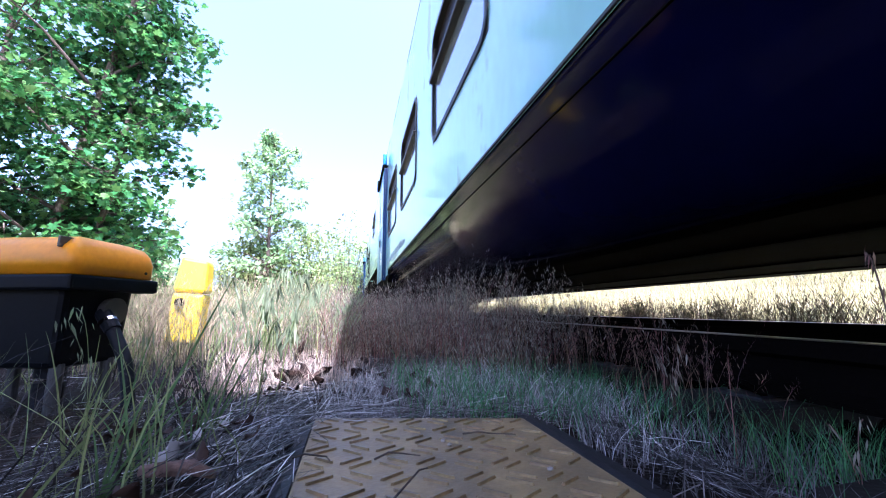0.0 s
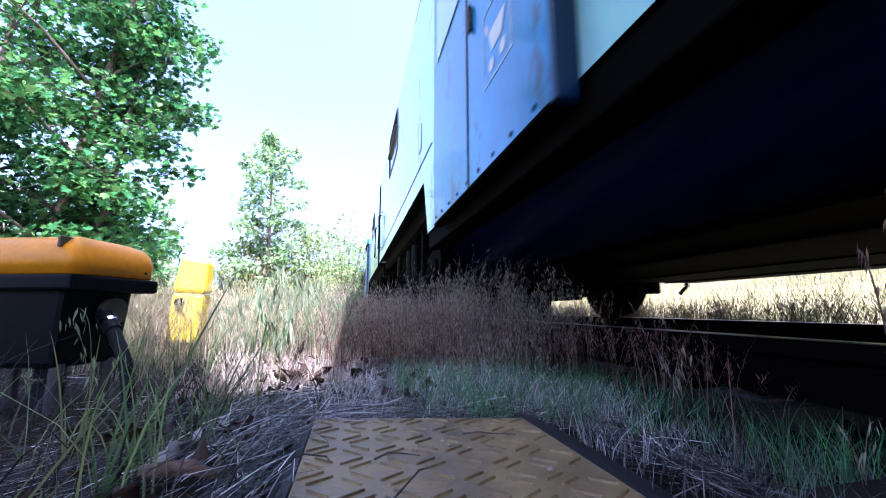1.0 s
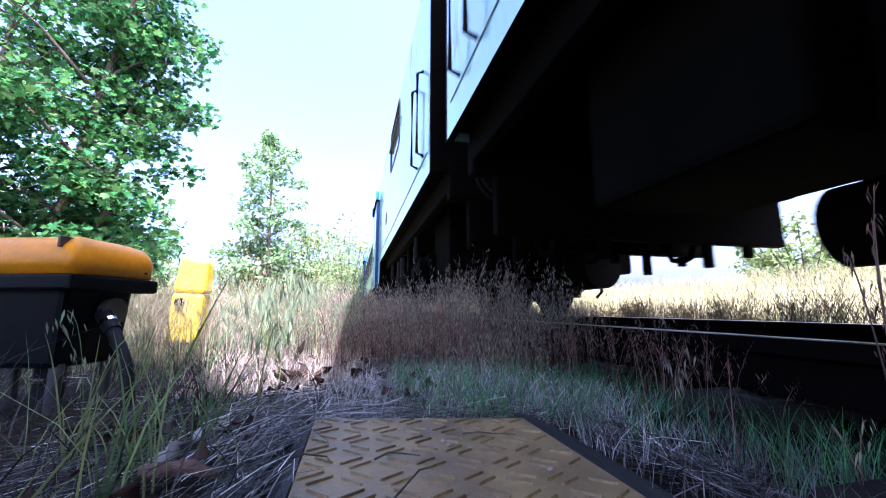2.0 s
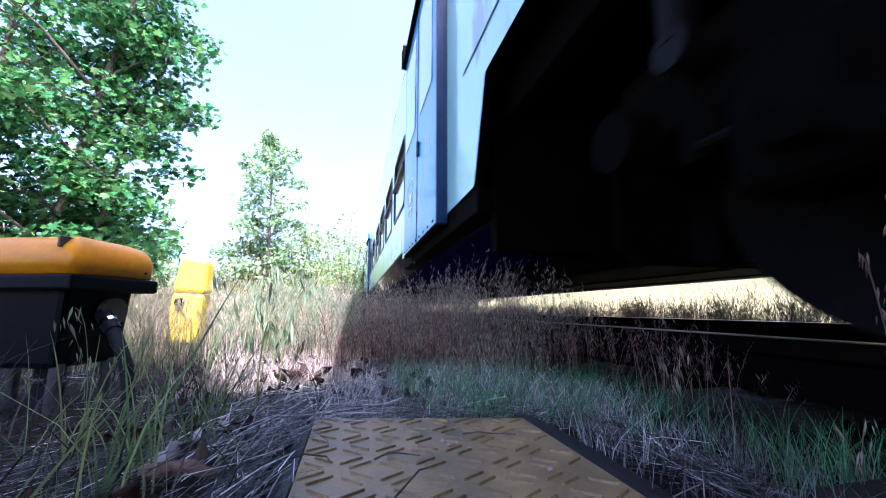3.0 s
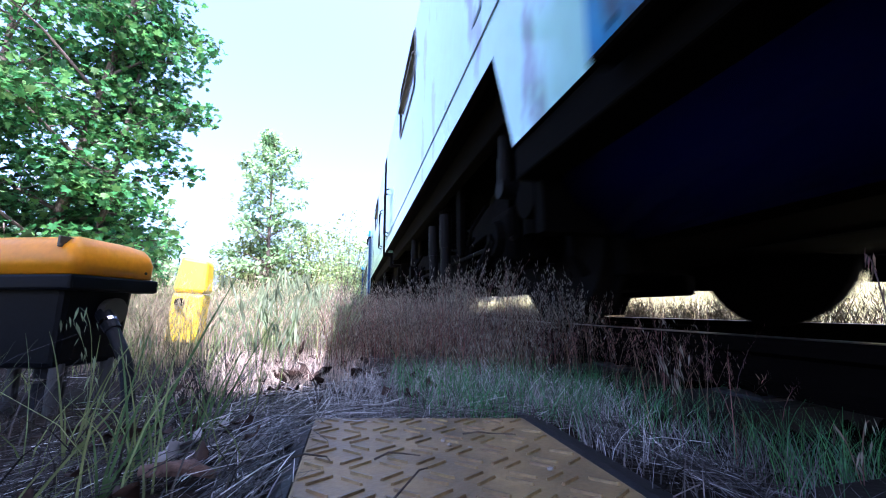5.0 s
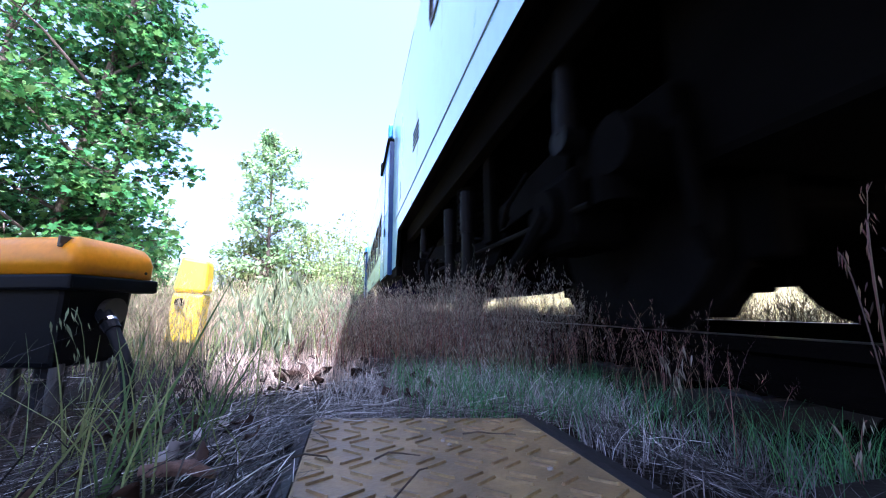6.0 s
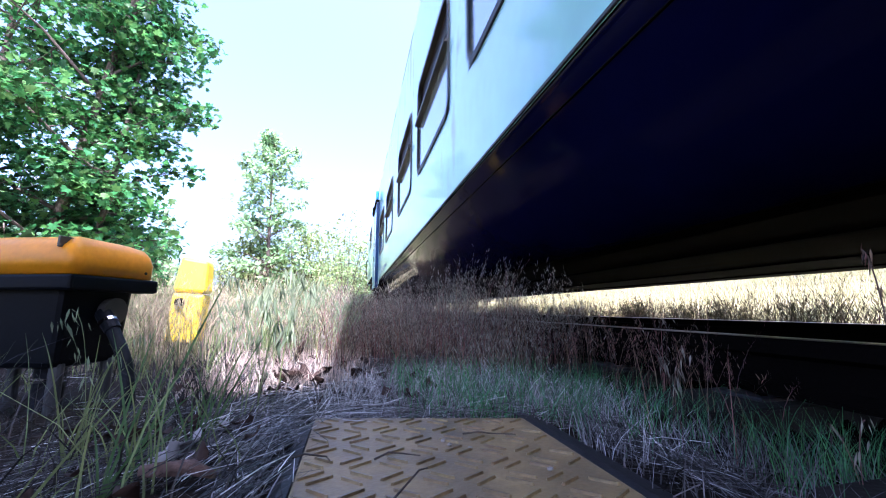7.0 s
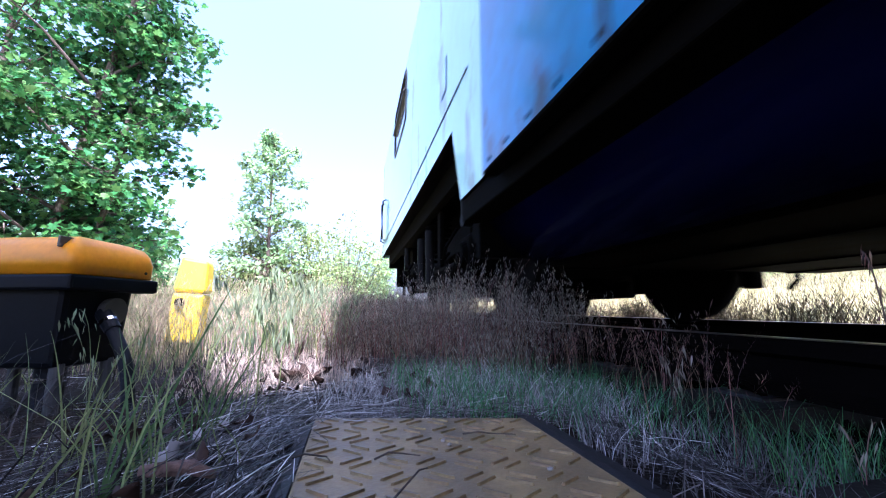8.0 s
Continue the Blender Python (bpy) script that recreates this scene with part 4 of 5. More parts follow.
def verge():
    # tall dry stand on the ballast shoulder; its stem colour carries the train's shade
    def stand(x, y):
        # it thins out towards the rail
        thin = np.modf(np.abs(np.sin(x * 1237.1 + y * 911.7)) * 997)[0] > np.clip((x - 0.42) * 1.6, 0, 0.75)
        return (y > 1.75 - 0.5 * (x + 0.1)) & (x + 0.25 * np.sin(9 * y) < 0.95) & thin

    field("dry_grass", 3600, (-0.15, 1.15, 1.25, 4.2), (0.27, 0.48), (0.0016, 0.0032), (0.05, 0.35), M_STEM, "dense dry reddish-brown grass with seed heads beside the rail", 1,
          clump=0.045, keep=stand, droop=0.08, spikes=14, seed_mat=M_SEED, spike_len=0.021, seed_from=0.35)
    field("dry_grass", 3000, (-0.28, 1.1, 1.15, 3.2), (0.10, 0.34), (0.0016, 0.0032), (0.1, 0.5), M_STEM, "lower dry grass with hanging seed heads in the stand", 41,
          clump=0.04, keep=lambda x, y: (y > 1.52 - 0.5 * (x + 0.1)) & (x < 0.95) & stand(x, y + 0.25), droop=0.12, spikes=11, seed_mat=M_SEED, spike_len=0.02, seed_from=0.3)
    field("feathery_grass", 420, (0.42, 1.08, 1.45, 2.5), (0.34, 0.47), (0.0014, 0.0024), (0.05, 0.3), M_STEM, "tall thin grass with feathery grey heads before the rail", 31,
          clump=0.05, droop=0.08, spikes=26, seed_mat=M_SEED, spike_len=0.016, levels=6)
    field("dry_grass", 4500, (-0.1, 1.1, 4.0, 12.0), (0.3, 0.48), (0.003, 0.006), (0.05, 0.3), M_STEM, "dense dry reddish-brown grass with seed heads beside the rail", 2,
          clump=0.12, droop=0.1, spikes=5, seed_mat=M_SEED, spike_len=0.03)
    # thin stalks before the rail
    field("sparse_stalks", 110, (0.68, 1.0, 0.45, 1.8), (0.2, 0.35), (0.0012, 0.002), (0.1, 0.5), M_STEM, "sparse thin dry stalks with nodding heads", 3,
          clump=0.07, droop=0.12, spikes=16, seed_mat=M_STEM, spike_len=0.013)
    # short green and grey tufts beyond and beside the plate
    field("short_tufts", 1500, (0.45, 0.95, 0.35, 1.45), (0.04, 0.14), (0.0008, 0.0019), (0.1, 0.7), M_GREEN, "short green grass tufts beside the plate", 4, clump=0.035,
          keep=lambda x, y: x * x + y * y > 0.56)
    field("short_tufts", 1500, (0.14, 0.75, 0.8, 1.35), (0.03, 0.11), (0.0014, 0.003), (0.1, 0.7), M_GREEN, "short green grass tufts beside the plate", 5, clump=0.03)
    field("withered_tufts", 5500, (-0.1, 0.85, 0.4, 1.7), (0.02, 0.085), (0.001, 0.0024), (0.2, 1.0), M_STRAW, "withered grey-brown grass on the verge", 6, clump=0.04,
          keep=lambda x, y: (x > 0.08) | (y > 1.5))
    field("withered_tufts", 3200, (-0.05, 0.78, 0.78, 1.4), (0.02, 0.085), (0.001, 0.0022), (0.2, 1.0), M_BRIGHTSTRAW, "bleached grey grass tufts beyond the plate", 16, clump=0.035)
    # sunlit tall grass round the yellow box
    field("tall_grass", 2600, (-2.6, -0.08, 1.85, 4.5), (0.22, 0.52), (0.002, 0.0045), (0.1, 0.5), M_PALEGREEN, "tall ripening grass in sunlight", 7, clump=0.06, droop=0.15,
          spikes=5, seed_mat=M_PALESTRAW, spike_len=0.025)
    field("tall_grass", 2400, (-2.4, -0.02, 1.8, 4.5), (0.25, 0.5), (0.002, 0.004), (0.1, 0.5), M_DRY, "tall dry grass in sunlight", 8, clump=0.06, droop=0.15,
          spikes=6, seed_mat=M_PALESTRAW, spike_len=0.025)
    field("tall_grass", 5000, (-7, 0.0, 4.5, 14), (0.3, 0.8), (0.004, 0.009), (0.1, 0.4), M_PALEGREEN, "tall ripening grass in sunlight", 9, clump=0.2, droop=0.1,
          spikes=4, seed_mat=M_PALESTRAW, spike_len=0.05)
    field("tall_grass", 260, (-1.0, -0.62, 1.75, 2.12), (0.2, 0.42), (0.0016, 0.003), (0.1, 0.5), M_PALESTRAW, "tall dry grass in sunlight", 42, clump=0.05, droop=0.15,
          spikes=8, seed_mat=M_PALESTRAW, spike_len=0.02)
    # under and round the junction box; withered blades coloured dark for its shade
    field("box_grass", 480, (-1.6, -0.12, 0.55, 1.8), (0.06, 0.24), (0.002, 0.0042), (0.2, 0.9), M_PALEGREEN, "mixed grass round the junction box", 10, clump=0.04, droop=0.1)
    field("box_grass", 1200, (-1.6, -0.12, 0.5, 1.8), (0.05, 0.2), (0.0018, 0.0035), (0.3, 1.1), M_SHADESTRAW, "withered grass round the junction box", 11, clump=0.04, droop=0.15)
    field("withered_tufts", 450, (0.40, 0.66, 0.5, 1.1), (0.03, 0.09), (0.0009, 0.002), (0.2, 0.9), M_BRIGHTSTRAW, "bleached grey grass tufts beyond the plate", 34, clump=0.03,
          keep=lambda x, y: x * x + y * y > 0.5)
    # stubble in the sun before the tall stand, coloured lighter to lift the sun patch
    field("dry_stubble", 3000, (-0.45, 0.0, 1.2, 2.3), (0.02, 0.1), (0.0014, 0.0032), (0.2, 0.9), M_STUBBLE, "dry pinkish grass stubble in sunlight", 32, clump=0.04)
    # the wider verge behind and to the side
    field("rough_grass", 5000, (-8, -1.6, -4, 6), (0.12, 0.45), (0.003, 0.007), (0.1, 0.6), M_PALEGREEN, "rough verge grass under the trees", 17, clump=0.15, droop=0.1)
    field("rough_grass", 2500, (-3.5, -0.2, -4, 0.3), (0.05, 0.22), (0.002, 0.005), (0.1, 0.7), M_STRAW, "rough dry verge grass", 18, clump=0.1)
    # the meadow beyond the track, in full sun
    field("meadow_grass", 9000, (3.3, 9, 0.5, 16), (0.25, 0.6), (0.004, 0.009), (0.1, 0.5), M_MEADOWGRASS, "pale sunlit meadow grass beyond the track", 12, clump=0.15, droop=0.12,
          spikes=4, seed_mat=M_MEADOWGRASS, spike_len=0.04)
    field("meadow_grass", 4000, (3.3, 9, 0.5, 16), (0.2, 0.5), (0.004, 0.009), (0.1, 0.5), M_MEADOWGRASS, "pale sunlit meadow grass beyond the track", 13, clump=0.15)
    field("meadow_tufts", 3200, (2.98, 3.2, 0.5, 9), (0.25, 0.5), (0.004, 0.008), (0.1, 0.5), M_TUFT, "seeding grass tufts at the edge of the ballast, coloured dark as shaded silhouettes", 33, clump=0.05, droop=0.12,
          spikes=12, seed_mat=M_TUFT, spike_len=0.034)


def litter():
    """Fallen straw, lying."""
    rng = np.random.default_rng(21)
    pools = [(2200, (-3.2, 0.8, -1.2, 3.4), None, 0.01), (4600, (-1.2, 0.8, 0.3, 2.2), None, 0.014), (1900, (-0.26, -0.06, 0.35, 1.05), 1.2, 0.035), (700, (-0.5, -0.24, 0.35, 1.05), 1.0, 0.024), (900, (-0.12, 0.42, 0.74, 1.02), 0.1, 0.02), (500, (-0.2, 0.25, 0.85, 1.25), None, 0.031), (700, (-0.42, 0.0, 1.1, 1.8), None, 0.018), (900, (0.46, 0.58, 0.45, 0.95), 1.9, 0.02)]
    vs, fs, ms = [], [], []
    pools = [(*p, False) for p in pools] + [(150, (-0.14, -0.055, 0.36, 0.86), 1.2, 0.02, True), (80, (-0.07, 0.34, 0.79, 0.86), 0.0, 0.02, True)]
    for n, region, way, pile, edge in pools:
        base = scatter(n, *region, rng)
        if edge:
            base = np.column_stack([rng.uniform(region[0], region[1], n), rng.uniform(region[2], region[3], n), np.zeros(n)])
            if way == 0.0:
                base[:, 1] -= 0.23 * (base[:, 0] + 0.066)
        if way is not None and pile > 0.025 and not edge:
            base = base[~((base[:, 0] > -0.085) & (base[:, 1] < 0.80))]
        for x, y, z in base:
            # none on the rotten wood; bare under the box so dark soil reads as shade
            if -0.30 < x < -0.15 and 0.46 < y < 0.64 or -1.1 < x < -0.6 and 0.92 < y < 1.35:
                continue
            a = rng.uniform(0, 6.283) if way is None else rng.normal(way, 0.42 if pile > 0.03 else 0.5)
            ln = rng.uniform(0.04, 0.12) if edge else rng.uniform(0.05, 0.2)
            w = rng.uniform(0.0003, 0.0008) * (1.1 if pile > 0.03 else 1.0)
            d = np.array([math.cos(a), math.sin(a), rng.normal(0.02, 0.12)])
            c = np.array([-math.sin(a), math.cos(a), rng.normal(0, 0.6)])
            c *= w / np.linalg.norm(c)
            p = np.array([x, y, z + 0.006 + rng.uniform(0, pile)])
            if edge:
                p[2] = 0.036 + rng.uniform(0, 0.02)
                d[2] *= 0.3
            kink = np.array([0, 0, rng.uniform(-0.06, 0.1) * ln])
            i = len(vs)
            for q in (p - d * ln / 2, p + kink, p + d * ln / 2):
                vs += [q - c, q + c]
            fs += [(i, i + 1, i + 3, i + 2), (i + 2, i + 3, i + 5, i + 4)]
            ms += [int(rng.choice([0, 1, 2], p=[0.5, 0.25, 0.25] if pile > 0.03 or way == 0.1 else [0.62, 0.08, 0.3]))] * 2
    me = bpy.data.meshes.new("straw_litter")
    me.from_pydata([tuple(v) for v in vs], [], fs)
    me.materials.append(M_SHADESTRAW)
    me.materials.append(M_BRIGHTSTRAW)
    me.materials.append(M_STRAW)
    me.polygons.foreach_set("material_index", np.array(ms, np.int32))
    tagged(new("straw_litter", me), "grey dead straw lying over the soil", "straw", kind="stuff")


verge()
litter()


# ---- foreground grass plants, one by one ----
def plant(x, y, stems, seed, material, label):
    """One grass plant: long arching leaves from one foot."""
    rng = random.Random(seed)
    foot = thing("grass_plant", label, "grass", "grass plants before the camera", at=pose(x, y, ground_height(x, y) - 0.005))
    more = [(h * rng.uniform(0.45, 0.95), lx + rng.uniform(-0.07, 0.07), ly + rng.uniform(-0.04, 0.04), w * rng.uniform(0.45, 0.7), bow + rng.uniform(0, 0.3)) for h, lx, ly, w, bow in stems[::2]]
    for h, lean_x, lean_y, w, bow in stems + more:
        bm = bmesh.new()
        prev = None
        n = 9
        for i in range(n + 1):
            s = i / n
            p = Vector((lean_x * (s + bow * s * s) / (1 + bow), lean_y * (s + bow * s * s) / (1 + bow), h * (s - 0.35 * bow * s ** 3)))
            ww = 0.8 * w * (1 - 0.92 * s ** 2) * (0.55 + 0.9 * min(s * 3, 0.5))
            side = Vector((0.9, 0.35 * rng.uniform(0.6, 1.2), 0)).normalized() * ww / 2
            dip = Vector((0, 0.4, -0.5)) * ww * 0.3
            row = [bm.verts.new(p - side), bm.verts.new(p + dip), bm.verts.new(p + side)]
            if prev:
                for k in (0, 1):
                    f = bm.faces.new((prev[k], prev[k + 1], row[k + 1], row[k]))
                    f.smooth = True
            prev = row
        part("leaf", bm, material, foot)
    return foot


PLANTS = [
    plant(-0.315, 0.70, [(0.33, 0.12, 0.03, 0.0065, 0.1), (0.24, -0.04, 0.0, 0.005, 0.3), (0.16, 0.10, 0.02, 0.005, 0.6), (0.14, -0.09, 0.02, 0.004, 0.7), (0.2, 0.03, 0.05, 0.005, 0.2)], 1, M_BLADE,
          "tall green grass plant with long blades"),
    plant(-0.33, 0.47, [(0.19, 0.10, 0.06, 0.005, 0.2), (0.14, -0.08, 0.02, 0.005, 0.3), (0.12, 0.03, 0.05, 0.004, 0.5), (0.09, -0.03, 0.03, 0.004, 0.5)], 2, M_PALEGREEN,
          "yellowing grass plant with arching blades"),
    plant(-0.47, 0.60, [(0.30, -0.05, 0.03, 0.0042, 0.4), (0.22, 0.06, 0.03, 0.004, 0.6), (0.12, 0.08, 0.0, 0.004, 0.6), (0.17, -0.1, 0.02, 0.004, 0.4)], 3, M_PALEGREEN,
          "thin pale green grass plant"),
    plant(-0.26, 0.86, [(0.20, 0.05, 0.03, 0.005, 0.3), (0.17, -0.05, 0.02, 0.005, 0.4), (0.13, 0.08, -0.01, 0.005, 0.6), (0.24, 0.10, 0.06, 0.005, 0.2), (0.11, -0.02, 0.05, 0.004, 0.5)], 4, M_BLADE,
          "green grass plant with upright blades"),
    plant(-0.40, 0.44, [(0.20, -0.06, 0.0, 0.006, 0.3), (0.13, 0.02, 0.02, 0.005, 0.4), (0.10, -0.1, 0.03, 0.005, 0.6)], 5, M_BLADE,
          "green grass plant with upright blades"),
    plant(-0.30, 0.60, [(0.22, 0.05, 0.04, 0.005, 0.3), (0.16, 0.09, 0.02, 0.004, 0.5), (0.13, -0.04, 0.03, 0.004, 0.6), (0.26, 0.02, 0.05, 0.004, 0.25), (0.1, 0.06, -0.02, 0.004, 0.6)], 8, M_BLADE,
          "green grass plant with upright blades"),
    plant(-0.245, 0.73, [(0.17, 0.03, 0.03, 0.005, 0.3), (0.14, -0.05, 0.02, 0.005, 0.5), (0.21, 0.07, 0.02, 0.004, 0.4), (0.1, 0.05, -0.02, 0.004, 0.6), (0.12, -0.02, 0.04, 0.004, 0.4)], 9, M_BLADE,
          "green grass plant with upright blades"),
    plant(-0.42, 0.74, [(0.2, 0.04, 0.03, 0.004, 0.4), (0.25, -0.06, 0.02, 0.004, 0.4), (0.15, 0.09, 0.0, 0.004, 0.5), (0.12, -0.03, 0.03, 0.004, 0.5)], 10, M_PALEGREEN,
          "thin pale green grass plant"),
]


def nodding(x, y, n, h, seed):
    """A feathery grass plant whose heads hang over."""
    rng = np.random.default_rng(seed)
    base = np.column_stack([rng.normal(0, 0.02, n), rng.normal(0, 0.03, n), np.zeros(n)])
    hh = rng.uniform(0.8, 1.0, n) * h
    ob = strips("nodding_grass", base, rng.normal(0.2, 1.0, n), hh, rng.uniform(0.002, 0.003, n), hh * rng.uniform(0.2, 0.5, n), M_PALEGREEN,
                "nodding feathery grass with drooping grey-green heads", droop=0.3, seed=seed, spikes=34, seed_mat=M_PLUME, spike_len=0.04, levels=7)
    ob.matrix_world = pose(x, y, ground_height(x, y) - 0.005)
    return ob


def hanging_heads(x, y, stems, seed, size=1.0, per=15, mats=None):
    """A grass plant whose long heads hang from arched stems."""
    rng = np.random.default_rng(seed)
    vs, fs, ms = [], [], []
    for h, reach, way in stems:
        d = np.array([math.cos(way), math.sin(way), 0.0])
        pts = [d * reach * s ** 2.2 + np.array([0, 0, h * (1.25 * s - 0.25 * s ** 5)]) for s in np.linspace(0, 1, 10)]
        c = np.array([-d[1], d[0], 0]) * 0.0011 + np.array([0.0006, 0, 0])
        i = len(vs)
        for p in pts:
            vs += [p - c, p + c]
        for k in range(9):
            fs.append((i + 2 * k, i + 2 * k + 1, i + 2 * k + 3, i + 2 * k + 2))
            ms.append(0)
        for k in range(per):
            p = pts[int(rng.integers(4, 10))] + rng.normal(0, 0.004, 3)
            ln = rng.uniform(0.03, 0.075) * size
            w = ln * (rng.uniform(0.07, 0.13) if size >= 1 else rng.uniform(0.05, 0.09))
            down = np.array([rng.normal(0.1, 0.2), rng.normal(0, 0.2), -1.0])
            a = rng.uniform(0, 3.14)
            side = np.array([math.cos(a), math.sin(a), 0.1]) * w
            bulge = np.array([-side[1], side[0], 0]) * 0.5
            i = len(vs)
            vs += [p, p + down * ln * 0.35 + side, p + down * ln * 0.4 + bulge, p + down * ln * 0.35 - side, p + down * ln]
            fs += [(i, i + 1, i + 2), (i, i + 2, i + 3), (i + 1, i + 4, i + 2), (i + 2, i + 4, i + 3)]
            ms += [1] * 4
    me = bpy.data.meshes.new("nodding_grass")
    me.from_pydata([tuple(v) for v in vs], [], fs)
    for m in mats or (M_PALEGREEN, M_PLUME):
        me.materials.append(m)
    me.polygons.foreach_set("material_index", np.array(ms, np.int32))
    ob = new("nodding_grass", me)
    tagged(ob, "arched grass with long grey-green heads hanging over", "grass", kind="stuff")
    ob.matrix_world = pose(x, y, ground_height(x, y) - 0.005)
    return ob


NODDING = [hanging_heads(-0.20, 1.22, [(0.34, 0.10, 0.2), (0.37, 0.07, 1.0), (0.32, 0.08, -0.4), (0.30, 0.12, 2.6)], 71),
           hanging_heads(-0.29, 1.25, [(0.38, 0.08, 0.0), (0.35, 0.1, 2.9), (0.33, 0.06, 1.4), (0.36, 0.12, 0.5)], 72), nodding(-0.31, 1.62, 7, 0.46, 61), (nodding(-0.22, 1.75, 8, 0.48, 62)), nodding(-0.14, 1.62, 6, 0.42, 63), nodding(-0.42, 1.35, 5, 0.36, 64), nodding(-0.36, 1.9, 8, 0.5, 65)]

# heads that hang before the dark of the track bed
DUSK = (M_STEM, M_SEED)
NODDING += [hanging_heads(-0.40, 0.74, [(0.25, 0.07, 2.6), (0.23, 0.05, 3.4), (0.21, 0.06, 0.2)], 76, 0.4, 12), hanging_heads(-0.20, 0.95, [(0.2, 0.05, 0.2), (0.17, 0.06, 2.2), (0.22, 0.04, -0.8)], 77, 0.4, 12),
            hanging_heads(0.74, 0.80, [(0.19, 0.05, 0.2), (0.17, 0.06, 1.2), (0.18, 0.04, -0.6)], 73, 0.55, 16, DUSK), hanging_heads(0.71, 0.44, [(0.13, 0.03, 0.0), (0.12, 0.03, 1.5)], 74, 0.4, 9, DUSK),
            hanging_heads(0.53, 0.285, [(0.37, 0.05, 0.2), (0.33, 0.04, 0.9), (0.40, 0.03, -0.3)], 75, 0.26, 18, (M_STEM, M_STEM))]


# ---- dead leaves, wood, twigs, pebbles ----
def dead_leaf(x, y, size, seed, material=None, label="curled brown dead leaf on the straw"):
    rng = random.Random(seed)
    bm = bmesh.new()
    ring = []
    for k in range(14):
        a = 6.2832 * k / 14
        r = size * (0.55 + 0.45 * abs(math.cos(2.5 * a))) * rng.uniform(0.85, 1.1)
        ring.append(bm.verts.new((r * math.cos(a), r * 0.8 * math.sin(a), 0.9 * size * (math.cos(a) ** 2) * rng.uniform(0.5, 1.0) - 0.1 * size)))
    c = bm.verts.new((0, 0, 0))
    for k in range(14):
        bm.faces.new((c, ring[k], ring[(k + 1) % 14])).smooth = True
    ob = part("dead_leaf", bm, material or M_DEADLEAF)
    so = ob.modifiers.new("thick", "SOLIDIFY")
    so.thickness = 0.0006
    ob.matrix_world = pose(x, y, ground_height(x, y) + 0.03, rng.uniform(-50, 50), rng.uniform(-40, 40), rng.uniform(0, 360))
    tagged(ob, label, "leaf", "dead leaves on the verge")


def debris():
    rng = random.Random(5)
    for k in range(46):
        dead_leaf(rng.uniform(-0.5, 0.25), rng.uniform(0.95, 1.75), rng.uniform(0.012, 0.028), 50 + k)
    for k in range(24):
        x, y = rng.uniform(-0.55, -0.13), rng.uniform(0.45, 0.95)
        dead_leaf(x, y, rng.uniform(0.012, 0.024), 120 + k)
    for x, y, sz in ((-0.12, 1.32, 0.06), (-0.17, 1.28, 0.055), (-0.235, 1.75, 0.08), (-0.21, 1.42, 0.04), (0.02, 1.30, 0.035), (-0.10, 1.22, 0.03)):
        dead_leaf(x, y, sz, int(1000 * sz + 77 * y))
    for x, y, sz in ((-0.235, 0.70, 0.03), (-0.255, 0.665, 0.024), (-0.33, 0.50, 0.03), (-0.29, 0.47, 0.022), (-0.21, 0.78, 0.02)):
        dead_leaf(x, y, sz, int(3000 * y), M_PALELEAF, "bleached grey leaf on the straw")
    wood = tube([(-0.268, 0.625, 0.026), (-0.238, 0.618, 0.032), (-0.205, 0.615, 0.032), (-0.172, 0.605, 0.026)], [0.006, 0.0105, 0.0095, 0.005], 12)
    for v in wood.verts:
        v.co += Vector((0, 0.3, 1)) * 0.006 * noise.noise(v.co * 70)
    tagged(smooth(part("rotten_wood", wood, M_BROWNSTICK)), "piece of rotten reddish-brown wood on the ground", "wood")
    for name, pts in (("twig", [(0.185, 0.66, 0.034), (0.21, 0.652, 0.038), (0.235, 0.65, 0.034), (0.27, 0.635, 0.035)]),
                      ("twig", [(0.035, 0.58, 0.034), (0.055, 0.585, 0.04), (0.075, 0.582, 0.038), (0.10, 0.58, 0.034)]),
                      ("twig", [(0.02, 0.40, 0.034), (0.05, 0.45, 0.04), (0.085, 0.50, 0.046), (0.10, 0.525, 0.038)]),
                      ("twig", [(-0.085, 0.60, 0.035), (-0.06, 0.605, 0.04), (-0.03, 0.60, 0.036), (-0.025, 0.59, 0.034)])):
        tagged(part(name, tube(pts, [0.0016, 0.0014, 0.0012, 0.0008], 6), M_TWIG), "thin dark twig on the yellow plate", "twig", "twigs on the plate")
    for x, y in ((0.153, 0.62), (0.18, 0.60), (0.147, 0.64), (0.26, 0.50)):
        bm = bmesh.new()
        bmesh.ops.create_icosphere(bm, subdivisions=2, radius=0.004)
        for v in bm.verts:
            v.co *= 1 + 0.3 * noise.noise(v.co * 300 + Vector((x * 90, y * 90, 0)))
            v.co.z *= 0.6
        ob = part("pebble", bm, M_CONCRETE)
        ob.location = (x, y, 0.0322)
        tagged(ob, "small pale pebble lying on the plate", "pebble", "pebbles on the plate")


debris()


